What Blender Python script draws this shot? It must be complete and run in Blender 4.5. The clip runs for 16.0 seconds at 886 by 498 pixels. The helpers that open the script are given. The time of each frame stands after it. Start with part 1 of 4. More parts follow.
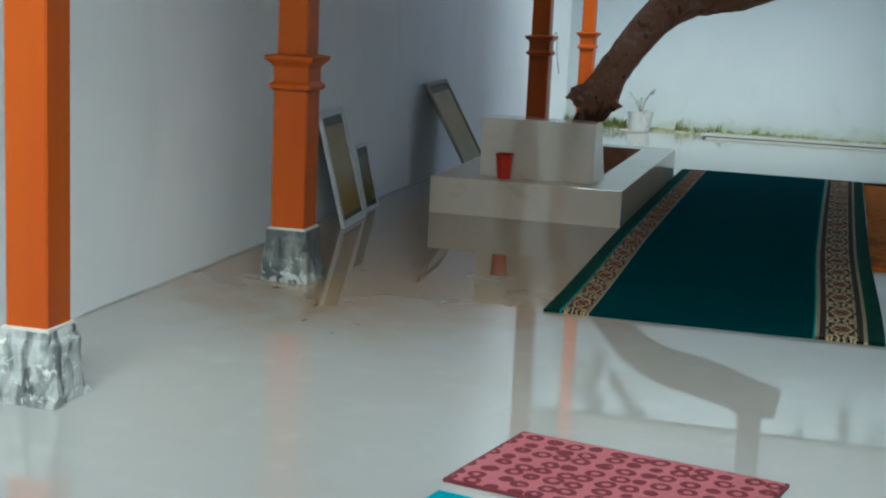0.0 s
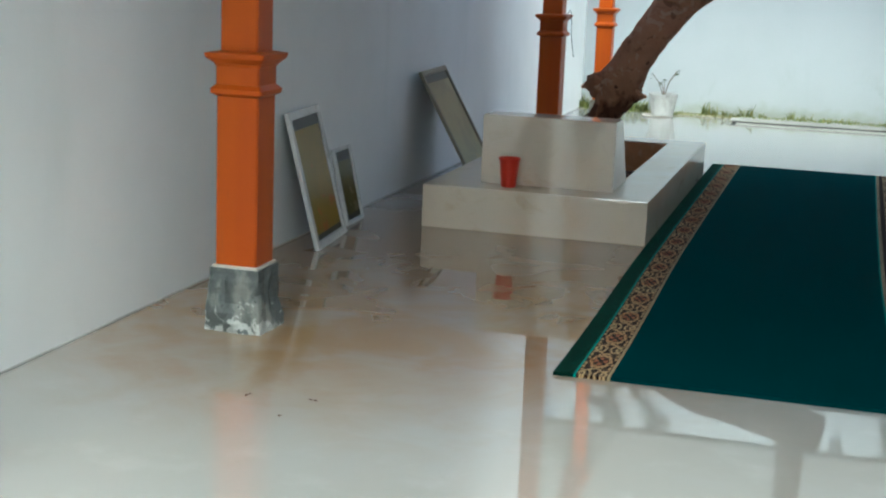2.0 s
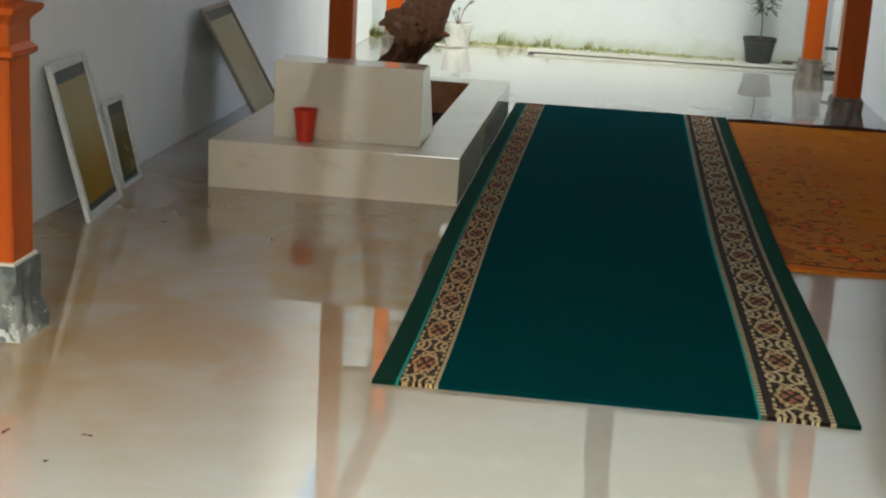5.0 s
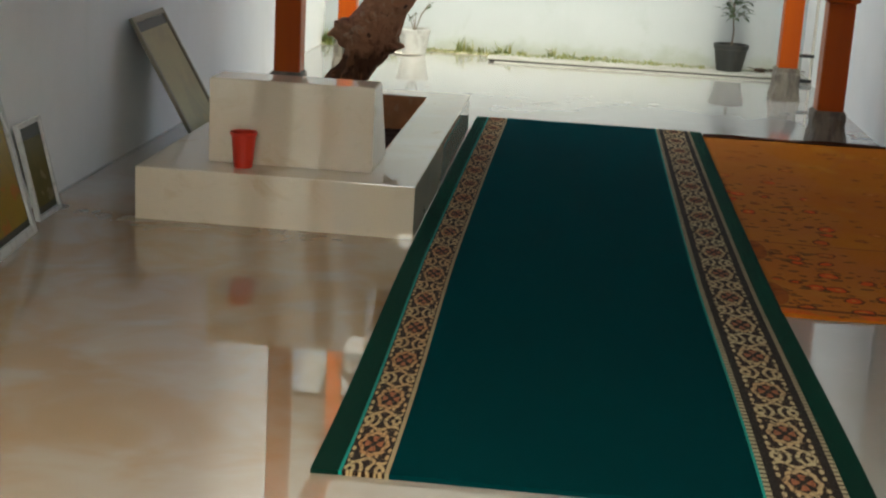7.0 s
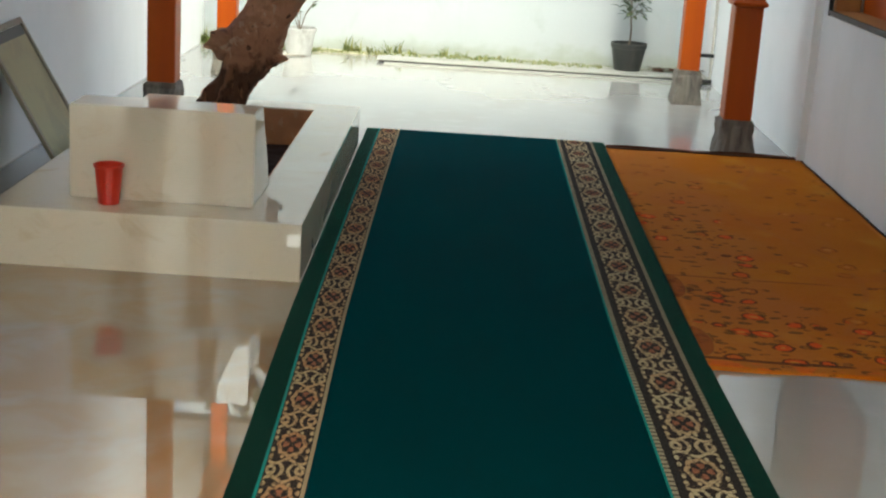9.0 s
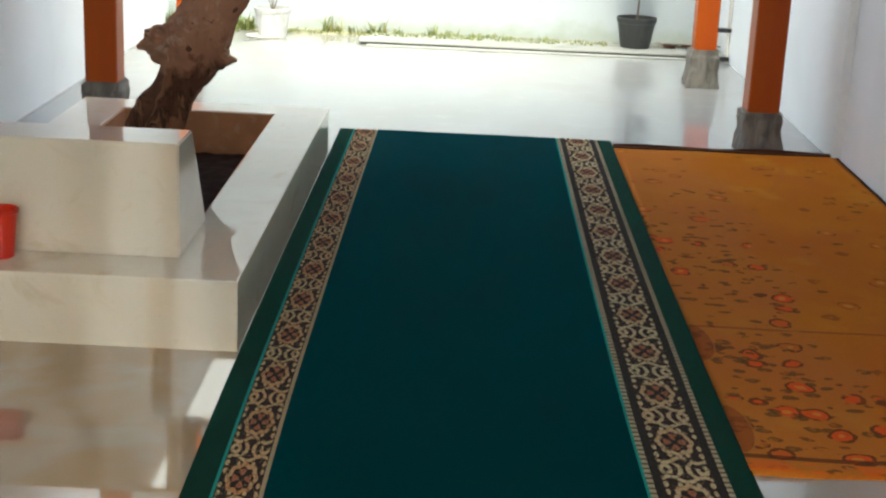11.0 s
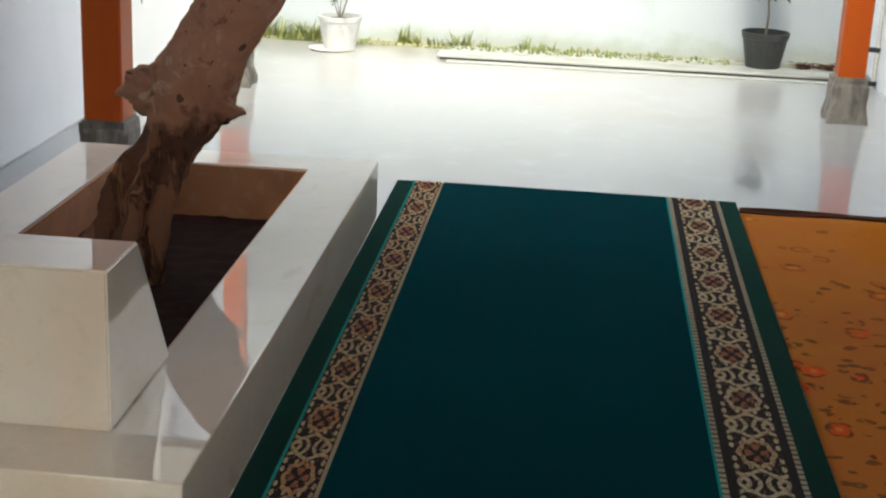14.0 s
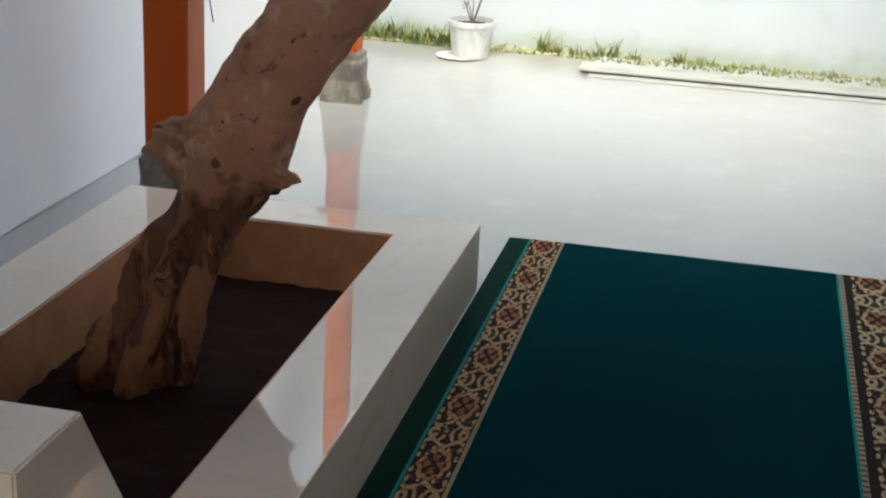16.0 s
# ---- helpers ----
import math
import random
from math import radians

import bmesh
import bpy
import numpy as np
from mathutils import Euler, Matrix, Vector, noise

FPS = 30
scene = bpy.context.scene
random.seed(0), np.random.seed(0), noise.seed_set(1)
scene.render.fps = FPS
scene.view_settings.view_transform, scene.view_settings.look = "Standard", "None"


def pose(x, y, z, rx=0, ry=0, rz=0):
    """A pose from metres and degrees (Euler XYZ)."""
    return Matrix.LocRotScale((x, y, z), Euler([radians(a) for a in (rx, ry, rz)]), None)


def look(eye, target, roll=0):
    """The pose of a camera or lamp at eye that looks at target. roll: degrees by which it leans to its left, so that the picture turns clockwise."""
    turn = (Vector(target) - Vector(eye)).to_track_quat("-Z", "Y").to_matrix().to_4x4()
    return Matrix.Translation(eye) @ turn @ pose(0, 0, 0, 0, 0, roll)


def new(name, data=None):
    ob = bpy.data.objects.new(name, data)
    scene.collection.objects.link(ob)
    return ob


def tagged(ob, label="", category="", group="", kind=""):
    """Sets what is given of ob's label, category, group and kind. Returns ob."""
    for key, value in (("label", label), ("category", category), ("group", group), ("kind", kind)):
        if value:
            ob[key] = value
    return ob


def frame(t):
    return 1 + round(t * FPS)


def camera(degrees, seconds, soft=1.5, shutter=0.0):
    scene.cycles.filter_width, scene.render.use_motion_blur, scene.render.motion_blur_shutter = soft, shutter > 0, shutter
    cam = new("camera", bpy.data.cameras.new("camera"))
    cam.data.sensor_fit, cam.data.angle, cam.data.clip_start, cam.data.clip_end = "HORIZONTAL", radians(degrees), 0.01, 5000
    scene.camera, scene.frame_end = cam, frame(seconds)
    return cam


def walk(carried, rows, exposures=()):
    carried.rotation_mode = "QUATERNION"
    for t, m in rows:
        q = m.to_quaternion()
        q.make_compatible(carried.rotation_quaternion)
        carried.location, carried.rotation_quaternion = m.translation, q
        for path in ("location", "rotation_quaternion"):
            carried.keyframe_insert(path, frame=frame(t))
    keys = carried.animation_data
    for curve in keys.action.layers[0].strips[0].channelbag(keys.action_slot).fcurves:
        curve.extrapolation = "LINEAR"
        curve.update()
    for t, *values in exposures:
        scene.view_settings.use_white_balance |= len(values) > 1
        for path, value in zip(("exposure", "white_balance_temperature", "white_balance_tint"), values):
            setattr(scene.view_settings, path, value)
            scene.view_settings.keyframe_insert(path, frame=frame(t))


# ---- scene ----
cam = camera(34.5, 16.0, soft=2.2)
PATH = [
    (0, (0.969, -5.016, 1.129), (0.454, -3.116, 0.776), 2.6),
    (0.5, (0.906, -4.756, 1.133), (0.429, -2.848, 0.768), 3.0),
    (1, (0.851, -4.406, 1.144), (0.363, -2.502, 0.772), 2.9),
    (1.5, (0.803, -4.106, 1.154), (0.273, -2.215, 0.773), 2.4),
    (2, (0.766, -3.938, 1.173), (0.233, -2.052, 0.775), 2.3),
    (2.5, (0.728, -3.924, 1.207), (0.256, -2.029, 0.776), 2.9),
    (3, (0.655, -3.785, 1.222), (0.284, -1.874, 0.765), 3.3),
    (3.5, (0.613, -3.693, 1.242), (0.318, -1.772, 0.767), 3.5),
    (4, (0.59, -3.614, 1.247), (0.341, -1.691, 0.757), 3.5),
    (6.5, (0.508, -2.878, 1.201), (0.302, -0.953, 0.699), 3.0),
    (7, (0.496, -2.772, 1.227), (0.328, -0.842, 0.729), 3.3),
    (7.5, (0.469, -2.648, 1.249), (0.349, -0.715, 0.751), 3.4),
    (8, (0.447, -2.533, 1.27), (0.382, -0.597, 0.77), 3.6),
    (8.5, (0.431, -2.431, 1.292), (0.405, -0.497, 0.783), 3.7),
    (9, (0.44, -2.28, 1.3), (0.428, -0.347, 0.786), 3.6),
    (9.5, (0.475, -2.062, 1.327), (0.452, -0.132, 0.802), 3.4),
    (12, (0.537, -0.856, 1.325), (0.5, 1.05, 0.72), 1.5),
    (12.5, (0.554, -0.592, 1.308), (0.446, 1.307, 0.691), 1.4),
    (13, (0.556, -0.371, 1.289), (0.434, 1.531, 0.68), 2.0),
    (13.5, (0.576, -0.249, 1.322), (0.44, 1.65, 0.711), 2.2),
    (14, (0.578, -0.063, 1.316), (0.412, 1.837, 0.717), 2.5),
    (14.5, (0.604, 0.231, 1.313), (0.371, 2.127, 0.72), 2.5),
    (15, (0.649, 0.426, 1.352), (0.342, 2.31, 0.755), 2.2),
    (15.5, (0.619, 0.641, 1.318), (0.281, 2.518, 0.719), 3.7),
    (16, (0.6, 0.825, 1.351), (0.219, 2.68, 0.707), 2.9),
]
walk(cam, [(t, look(eye, target, roll)) for t, eye, target, roll in PATH],
     exposures=[(0, 1.22, 5080, -14), (2, 1.74, 5300, -12), (4, 1.9, 5850, -10), (6.5, 1.82, 6450, -8), (8.5, 2.15, 6350, -9), (9.5, 2.42, 6000, -11), (12, 2.62, 6000, -7), (13, 2.58, 5950, -6), (14.5, 2.34, 6050, -4), (16, 2.22, 5950, -4)])

# ---- world and light ----
world = bpy.data.worlds.new("sky")
scene.world = world
world.use_nodes = True
wn = world.node_tree.nodes
sky = wn.new("ShaderNodeTexSky")
sky.sky_type = "NISHITA"
sky.sun_disc = False
sky.sun_elevation, sky.sun_rotation = radians(50), radians(170)
sky.air_density, sky.dust_density = 0.8, 8.0
wn["Background"].inputs["Strength"].default_value = 0.15
world.node_tree.links.new(sky.outputs["Color"], wn["Background"].inputs["Color"])
sun_data = bpy.data.lights.new("sun", "SUN")
sun_data.energy, sun_data.angle, sun_data.color = 0.14, radians(40), (1.0, 0.97, 0.93)
sun = new("sun", sun_data)
sun.matrix_world = look((1.5, -4.0, 8.7), (0.2, 3.0, 0.4))


# ---- material helpers ----
class E:
    """A value in a node tree, with arithmetic."""

    def __init__(self, m, s):
        self.m, self.s = m, s

    def op(self, kind, *others):
        n = self.m.t.nodes.new("ShaderNodeMath")
        n.operation = kind
        for i, o in enumerate((self, *others)):
            if isinstance(o, E):
                self.m.t.links.new(o.s, n.inputs[i])
            else:
                n.inputs[i].default_value = o
        return E(self.m, n.outputs[0])

    def __add__(self, o): return self.op("ADD", o)
    def __sub__(self, o): return self.op("SUBTRACT", o)
    def __mul__(self, o): return self.op("MULTIPLY", o)
    def __truediv__(self, o): return self.op("DIVIDE", o)
    def lt(self, o): return self.op("LESS_THAN", o)
    def gt(self, o): return self.op("GREATER_THAN", o)
    def band(self, a, b): return self.gt(a) * self.lt(b)
    def step(self, a, b):
        n = self.m.t.nodes.new("ShaderNodeMapRange")
        n.interpolation_type = "SMOOTHSTEP"
        self.m.t.links.new(self.s, n.inputs[0])
        n.inputs[1].default_value, n.inputs[2].default_value = a, b
        return E(self.m, n.outputs[0])


class Mat:
    """A node material in object coordinates."""

    def __init__(self, name, color, rough=0.6, metal=0.0, spec=0.5):
        self.mat = bpy.data.materials.new(name)
        self.mat.use_nodes = True
        self.t = self.mat.node_tree
        self.b = self.t.nodes["Principled BSDF"]
        self.b.inputs["Roughness"].default_value = rough
        self.b.inputs["Metallic"].default_value = metal
        self.b.inputs["Specular IOR Level"].default_value = spec
        self.b.inputs["Base Color"].default_value = (*color, 1)
        self.tc = self.t.nodes.new("ShaderNodeTexCoord")
        self.co = self.tc.outputs["Object"]
        rgb = self.t.nodes.new("ShaderNodeRGB")
        rgb.outputs[0].default_value = (*color, 1)
        self.c = rgb.outputs[0]

    def xyz(self):
        n = self.t.nodes.new("ShaderNodeSeparateXYZ")
        self.t.links.new(self.co, n.inputs[0])
        return [E(self, o) for o in n.outputs]

    def scaled(self, s):
        n = self.t.nodes.new("ShaderNodeMapping")
        n.inputs["Scale"].default_value = s
        self.t.links.new(self.co, n.inputs["Vector"])
        return n.outputs[0]

    def vec(self, x, y, z=0.0):
        n = self.t.nodes.new("ShaderNodeCombineXYZ")
        for i, o in enumerate((x, y, z)):
            if isinstance(o, E):
                self.t.links.new(o.s, n.inputs[i])
            else:
                n.inputs[i].default_value = o
        return n.outputs[0]

    def noise(self, scale, detail=4, rough=0.55, stretch=(1, 1, 1), distort=0.0, co=None):
        n = self.t.nodes.new("ShaderNodeTexNoise")
        self.t.links.new(co or self.scaled(stretch), n.inputs["Vector"])
        n.inputs["Scale"].default_value, n.inputs["Detail"].default_value = scale, detail
        n.inputs["Roughness"].default_value, n.inputs["Distortion"].default_value = rough, distort
        return E(self, n.outputs["Fac"])

    def voronoi(self, scale, feature="F1", random_=1.0, stretch=(1, 1, 1), co=None, out="Distance"):
        n = self.t.nodes.new("ShaderNodeTexVoronoi")
        n.feature = feature
        self.t.links.new(co or self.scaled(stretch), n.inputs["Vector"])
        n.inputs["Scale"].default_value, n.inputs["Randomness"].default_value = scale, random_
        return E(self, n.outputs[out])

    def mix(self, fac, color, amount=1.0):
        n = self.t.nodes.new("ShaderNodeMix")
        n.data_type = "RGBA"
        self.t.links.new((fac * amount).s if amount != 1.0 else fac.s, n.inputs[0])
        self.t.links.new(self.c, n.inputs[6])
        n.inputs[7].default_value = (*color, 1)
        self.c = n.outputs[2]
        return self

    def rough(self, e):
        self.t.links.new(e.s, self.b.inputs["Roughness"])
        return self

    def bump(self, e, strength=0.3, distance=0.01):
        n = self.t.nodes.new("ShaderNodeBump")
        n.inputs["Strength"].default_value, n.inputs["Distance"].default_value = strength, distance
        self.t.links.new(e.s, n.inputs["Height"])
        self.t.links.new(n.outputs[0], self.b.inputs["Normal"])
        return self

    def done(self):
        self.t.links.new(self.c, self.b.inputs["Base Color"])
        return self.mat


# ---- materials ----
def plaster(name, color):
    m = Mat(name, color, 0.75, spec=0.3)
    m.mix(m.noise(1.2, 5).step(0.4, 0.7), tuple(c * 0.9 for c in color), 0.6)
    m.mix(m.noise(3.0, 6, stretch=(1, 1, 0.2)).step(0.55, 0.75), (color[0] * 0.86, color[1] * 0.88, color[2] * 0.86), 0.4)
    m.bump(m.noise(45, 4) + m.noise(4, 3) * 2.0, 0.12, 0.004)
    return m


M_WALL = plaster("white_plaster", (0.85, 0.855, 0.85)).done()


def mossy():
    m = plaster("mossy_plaster", (0.40, 0.43, 0.455))
    x, y, z = m.xyz()
    edge = m.noise(6, 5) * 0.26
    m.mix((edge - z).step(-0.01, 0.10), (0.26, 0.28, 0.20), 0.5)
    m.mix(m.noise(2.6, 5, stretch=(1, 1, 0.8), distort=0.6).step(0.60, 0.72) * (z * -1.0 + 0.55).step(0.0, 0.4), (0.30, 0.33, 0.32), 0.5)
    return m.done()


M_WALL_MOSS = mossy()
M_BEAM = plaster("grey_render", (0.15, 0.15, 0.15)).done()


def floor_mat():
    m = Mat("polished_floor", (0.32, 0.315, 0.305), 0.1, spec=1.0)
    m.mix(m.noise(0.9, 5, distort=0.6).step(0.42, 0.66), (0.30, 0.275, 0.24), 0.5)
    m.mix(m.noise(6, 6).step(0.5, 0.8), (0.37, 0.365, 0.355), 0.5)
    # rusty-brown reflections before the planter, put into the colour, uneven and blotched
    x, y, z = m.xyz()
    r = ((x + 0.75) * (x + 0.75) + (y - 1.1) * (y - 1.1) * 0.7).op("SQRT") + (m.noise(2.4, 5, distort=0.8) - 0.5) * 0.9
    m.mix((r * -1.0 + 1.75).step(0.0, 0.9) * (m.noise(3.0, 3, distort=0.5).step(0.3, 0.65) * 0.45 + 0.55), (0.265, 0.160, 0.065), 0.9)
    m.mix(m.noise(28, 3).step(0.72, 0.8), (0.32, 0.28, 0.24), 0.35)
    m.rough(m.noise(2.0, 4).step(0.35, 0.75) * 0.012 + 0.012)
    m.b.inputs["IOR"].default_value = 1.95
    return m.done()


M_FLOOR = floor_mat()


def tile_mat():
    m = Mat("cream_marble_tile", (0.63, 0.55, 0.44), 0.12, spec=1.0)
    m.mix(m.noise(5, 6, distort=1.2).step(0.45, 0.7), (0.66, 0.56, 0.42), 0.55)
    m.mix(m.noise(14, 5, distort=2.0).step(0.58, 0.68), (0.52, 0.42, 0.30), 0.2)
    m.mix(m.noise(3.4, 6, stretch=(1, 1, 1.6), distort=1.6).step(0.56, 0.74), (0.50, 0.38, 0.24), 0.5)
    m.mix(m.noise(2.0, 3).step(0.5, 0.75), (0.70, 0.65, 0.56), 0.6)
    m.rough(m.noise(7, 4).step(0.3, 0.8) * 0.012 + 0.012)
    m.b.inputs["IOR"].default_value = 1.8
    return m.done()


M_TILE = tile_mat()


def paint_mat():
    m = Mat("orange_painted_wood", (0.37, 0.068, 0.002), 0.42, spec=0.25)
    m.mix(m.noise(9, 6, stretch=(1, 1, 0.08)).step(0.4, 0.7), (0.33, 0.050, 0.003), 0.7)
    m.mix(m.noise(3, 5, stretch=(1, 1, 0.4)).step(0.55, 0.75), (0.47, 0.11, 0.008), 0.5)
    m.mix(m.noise(50, 4, stretch=(1, 1, 0.15)).step(0.66, 0.74), (0.25, 0.06, 0.015), 0.6)
    m.bump(m.noise(70, 4, stretch=(1, 1, 0.06)), 0.15, 0.003)
    return m.done()


M_PAINT = paint_mat()
M_TRIM = Mat("grey_paint_edge", (0.55, 0.52, 0.47), 0.7).done()


def stone_mat():
    m = Mat("weathered_black_stone", (0.075, 0.085, 0.085), 0.55)
    m.mix(m.noise(14, 6, stretch=(1, 1, 0.5)).step(0.48, 0.62), (0.20, 0.205, 0.19), 0.8)
    z = m.xyz()[2]
    m.mix((m.noise(26, 5, distort=1.2) + (z * -1.6)).step(0.44, 0.52), (0.50, 0.51, 0.49), 0.65)
    m.mix(m.noise(40, 4).step(0.62, 0.7), (0.025, 0.03, 0.03), 0.8)
    m.bump(m.noise(30, 6), 0.7, 0.012)
    return m.done()


M_STONE = stone_mat()


def pale_stone_mat():
    m = Mat("grey_cast_stone", (0.17, 0.15, 0.125), 0.75)
    m.mix(m.noise(16, 6, stretch=(1, 1, 0.3)).step(0.45, 0.65), (0.075, 0.065, 0.055), 0.8)
    m.mix(m.noise(9, 5).step(0.6, 0.72), (0.32, 0.29, 0.25), 0.6)
    m.bump(m.noise(34, 6), 0.6, 0.01)
    return m.done()


M_STONE_PALE = pale_stone_mat()


def chalky_mat():
    m = Mat("chalky_carved_stone", (0.36, 0.37, 0.36), 0.8)
    m.mix(m.noise(10, 5, stretch=(1, 1, 0.4), distort=0.8).step(0.48, 0.60), (0.09, 0.10, 0.10), 0.85)
    m.mix(m.noise(22, 5, distort=0.6).step(0.55, 0.63), (0.55, 0.56, 0.53), 0.8)
    m.mix(m.noise(30, 4, stretch=(1, 1, 0.3)).step(0.60, 0.68), (0.03, 0.035, 0.035), 0.85)
    m.bump(m.noise(28, 6), 0.8, 0.012)
    return m.done()


M_STONE_CHALKY = chalky_mat()


def bark_mat():
    m = Mat("grey_brown_bark", (0.40, 0.205, 0.125), 0.85, spec=0.2)
    m.mix(m.noise(5, 5, distort=0.8).step(0.42, 0.62), (0.29, 0.135, 0.08), 0.8)
    m.mix(m.noise(11, 5, distort=1.2).step(0.57, 0.64), (0.46, 0.32, 0.235), 0.7)
    m.mix(m.noise(7, 5, distort=1.5).step(0.60, 0.66), (0.15, 0.07, 0.042), 0.75)
    m.mix(m.noise(23, 4, distort=1.0).step(0.66, 0.71), (0.025, 0.014, 0.010), 0.9)
    # darker red-brown below the knot, broken into plates
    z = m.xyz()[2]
    below_knot = ((m.noise(9, 5, distort=0.6) - 0.5) * 0.35 - z).step(-0.48, -0.42)
    m.mix(below_knot, (0.075, 0.030, 0.016), 0.9)
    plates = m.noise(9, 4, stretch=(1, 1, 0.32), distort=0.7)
    m.mix(below_knot * plates.step(0.50, 0.54), (0.23, 0.105, 0.058), 0.8)
    m.mix(below_knot * plates.band(0.485, 0.50), (0.03, 0.013, 0.008), 0.6)
    m.mix(below_knot * m.noise(16, 5, stretch=(1, 1, 0.3), distort=1.0).step(0.58, 0.64), (0.028, 0.011, 0.007), 0.85)
    m.mix(m.noise(4.5, 4, distort=0.5).step(0.62, 0.68), (0.17, 0.075, 0.045), 0.6)
    m.mix((m.voronoi(6.0, random_=1.0) + (m.noise(30, 3) - 0.5) * 0.2).lt(0.07), (0.05, 0.022, 0.014), 0.8)
    m.bump(m.noise(13, 7, distort=0.8) + m.noise(60, 4) * 0.35, 0.75, 0.03)
    return m.done()


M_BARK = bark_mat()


def soil_mat():
    m = Mat("dark_soil", (0.020, 0.009, 0.006), 0.95, spec=0.1)
    m.mix(m.noise(40, 6).step(0.55, 0.7), (0.03, 0.014, 0.009), 0.5)
    m.bump(m.noise(60, 6), 0.3, 0.006)
    return m.done()


M_SOIL = soil_mat()


def lining_mat():
    m = Mat("brown_lining", (0.43, 0.20, 0.09), 0.7)
    m.mix(m.noise(7, 5).step(0.4, 0.7), (0.30, 0.13, 0.055), 0.7)
    m.mix(m.noise(20, 4).step(0.55, 0.7), (0.44, 0.30, 0.20), 0.5)
    m.bump(m.noise(30, 5), 0.3, 0.005)
    return m.done()


M_LINING = lining_mat()


def bed_mat():
    m = Mat("pale_mossy_earth", (0.36, 0.34, 0.24), 0.9)
    m.mix(m.noise(14, 5).step(0.45, 0.65), (0.20, 0.21, 0.08), 0.8)
    m.bump(m.noise(50, 5), 0.8, 0.01)
    return m.done()


M_BED = bed_mat()


def pile(name, color, second, scale=1.0):
    m = Mat(name, color, 0.95, spec=0.1)
    m.b.inputs["Sheen Weight"].default_value = 0.03
    m.b.inputs["Sheen Roughness"].default_value = 0.5
    m.mix(m.noise(2.2 * scale, 4).step(0.4, 0.7), second, 0.7)
    m.mix(m.noise(220, 2).step(0.4, 0.7), tuple(c * 0.55 for c in color), 0.5)
    return m


def pile_done(m):
    m.bump(m.noise(420, 2) + m.noise(60, 3) * 0.6, 0.5, 0.004)
    return m.done()


def green_pile(m):
    m.b.inputs["Sheen Weight"].default_value = 0.3
    m.b.inputs["Sheen Roughness"].default_value = 0.1
    m.b.inputs["Specular IOR Level"].default_value = 0.02
    m.b.inputs["Sheen Tint"].default_value = (0.0, 0.42, 0.53, 1)
    return pile_done(m)


M_GREEN = green_pile(pile("green_carpet_pile", (0.0011, 0.0225, 0.0265), (0.0014, 0.027, 0.031)))
M_GREEN_EDGE = pile("green_carpet_edge", (0.0012, 0.015, 0.010), (0.0015, 0.02, 0.013))
M_GREEN_EDGE.b.inputs["Sheen Weight"].default_value = 0.35
M_GREEN_EDGE.b.inputs["Sheen Roughness"].default_value = 0.13
M_GREEN_EDGE.b.inputs["Sheen Tint"].default_value = (0.03, 0.40, 0.26, 1)
M_GREEN_EDGE = pile_done(M_GREEN_EDGE)
M_TEAL = pile_done(pile("teal_stripe", (0.012, 0.22, 0.19), (0.008, 0.16, 0.14)))
M_CREAM = pile_done(pile("cream_stripe", (0.30, 0.235, 0.14), (0.22, 0.16, 0.09)))


def beaded_mat():
    """Cream stitches, one after another, on dark brown."""
    m = pile("beaded_stripe", (0.33, 0.27, 0.17), (0.26, 0.20, 0.12))
    y = m.xyz()[1] + (m.noise(60, 2) - 0.5) * 0.006
    m.mix((y / 0.024).op("FRACT").lt(0.36), (0.03, 0.02, 0.012), 0.85)
    return pile_done(m)


M_BEADED = beaded_mat()
M_BROWN = pile_done(pile("dark_brown_stripe", (0.010, 0.006, 0.004), (0.014, 0.009, 0.006)))


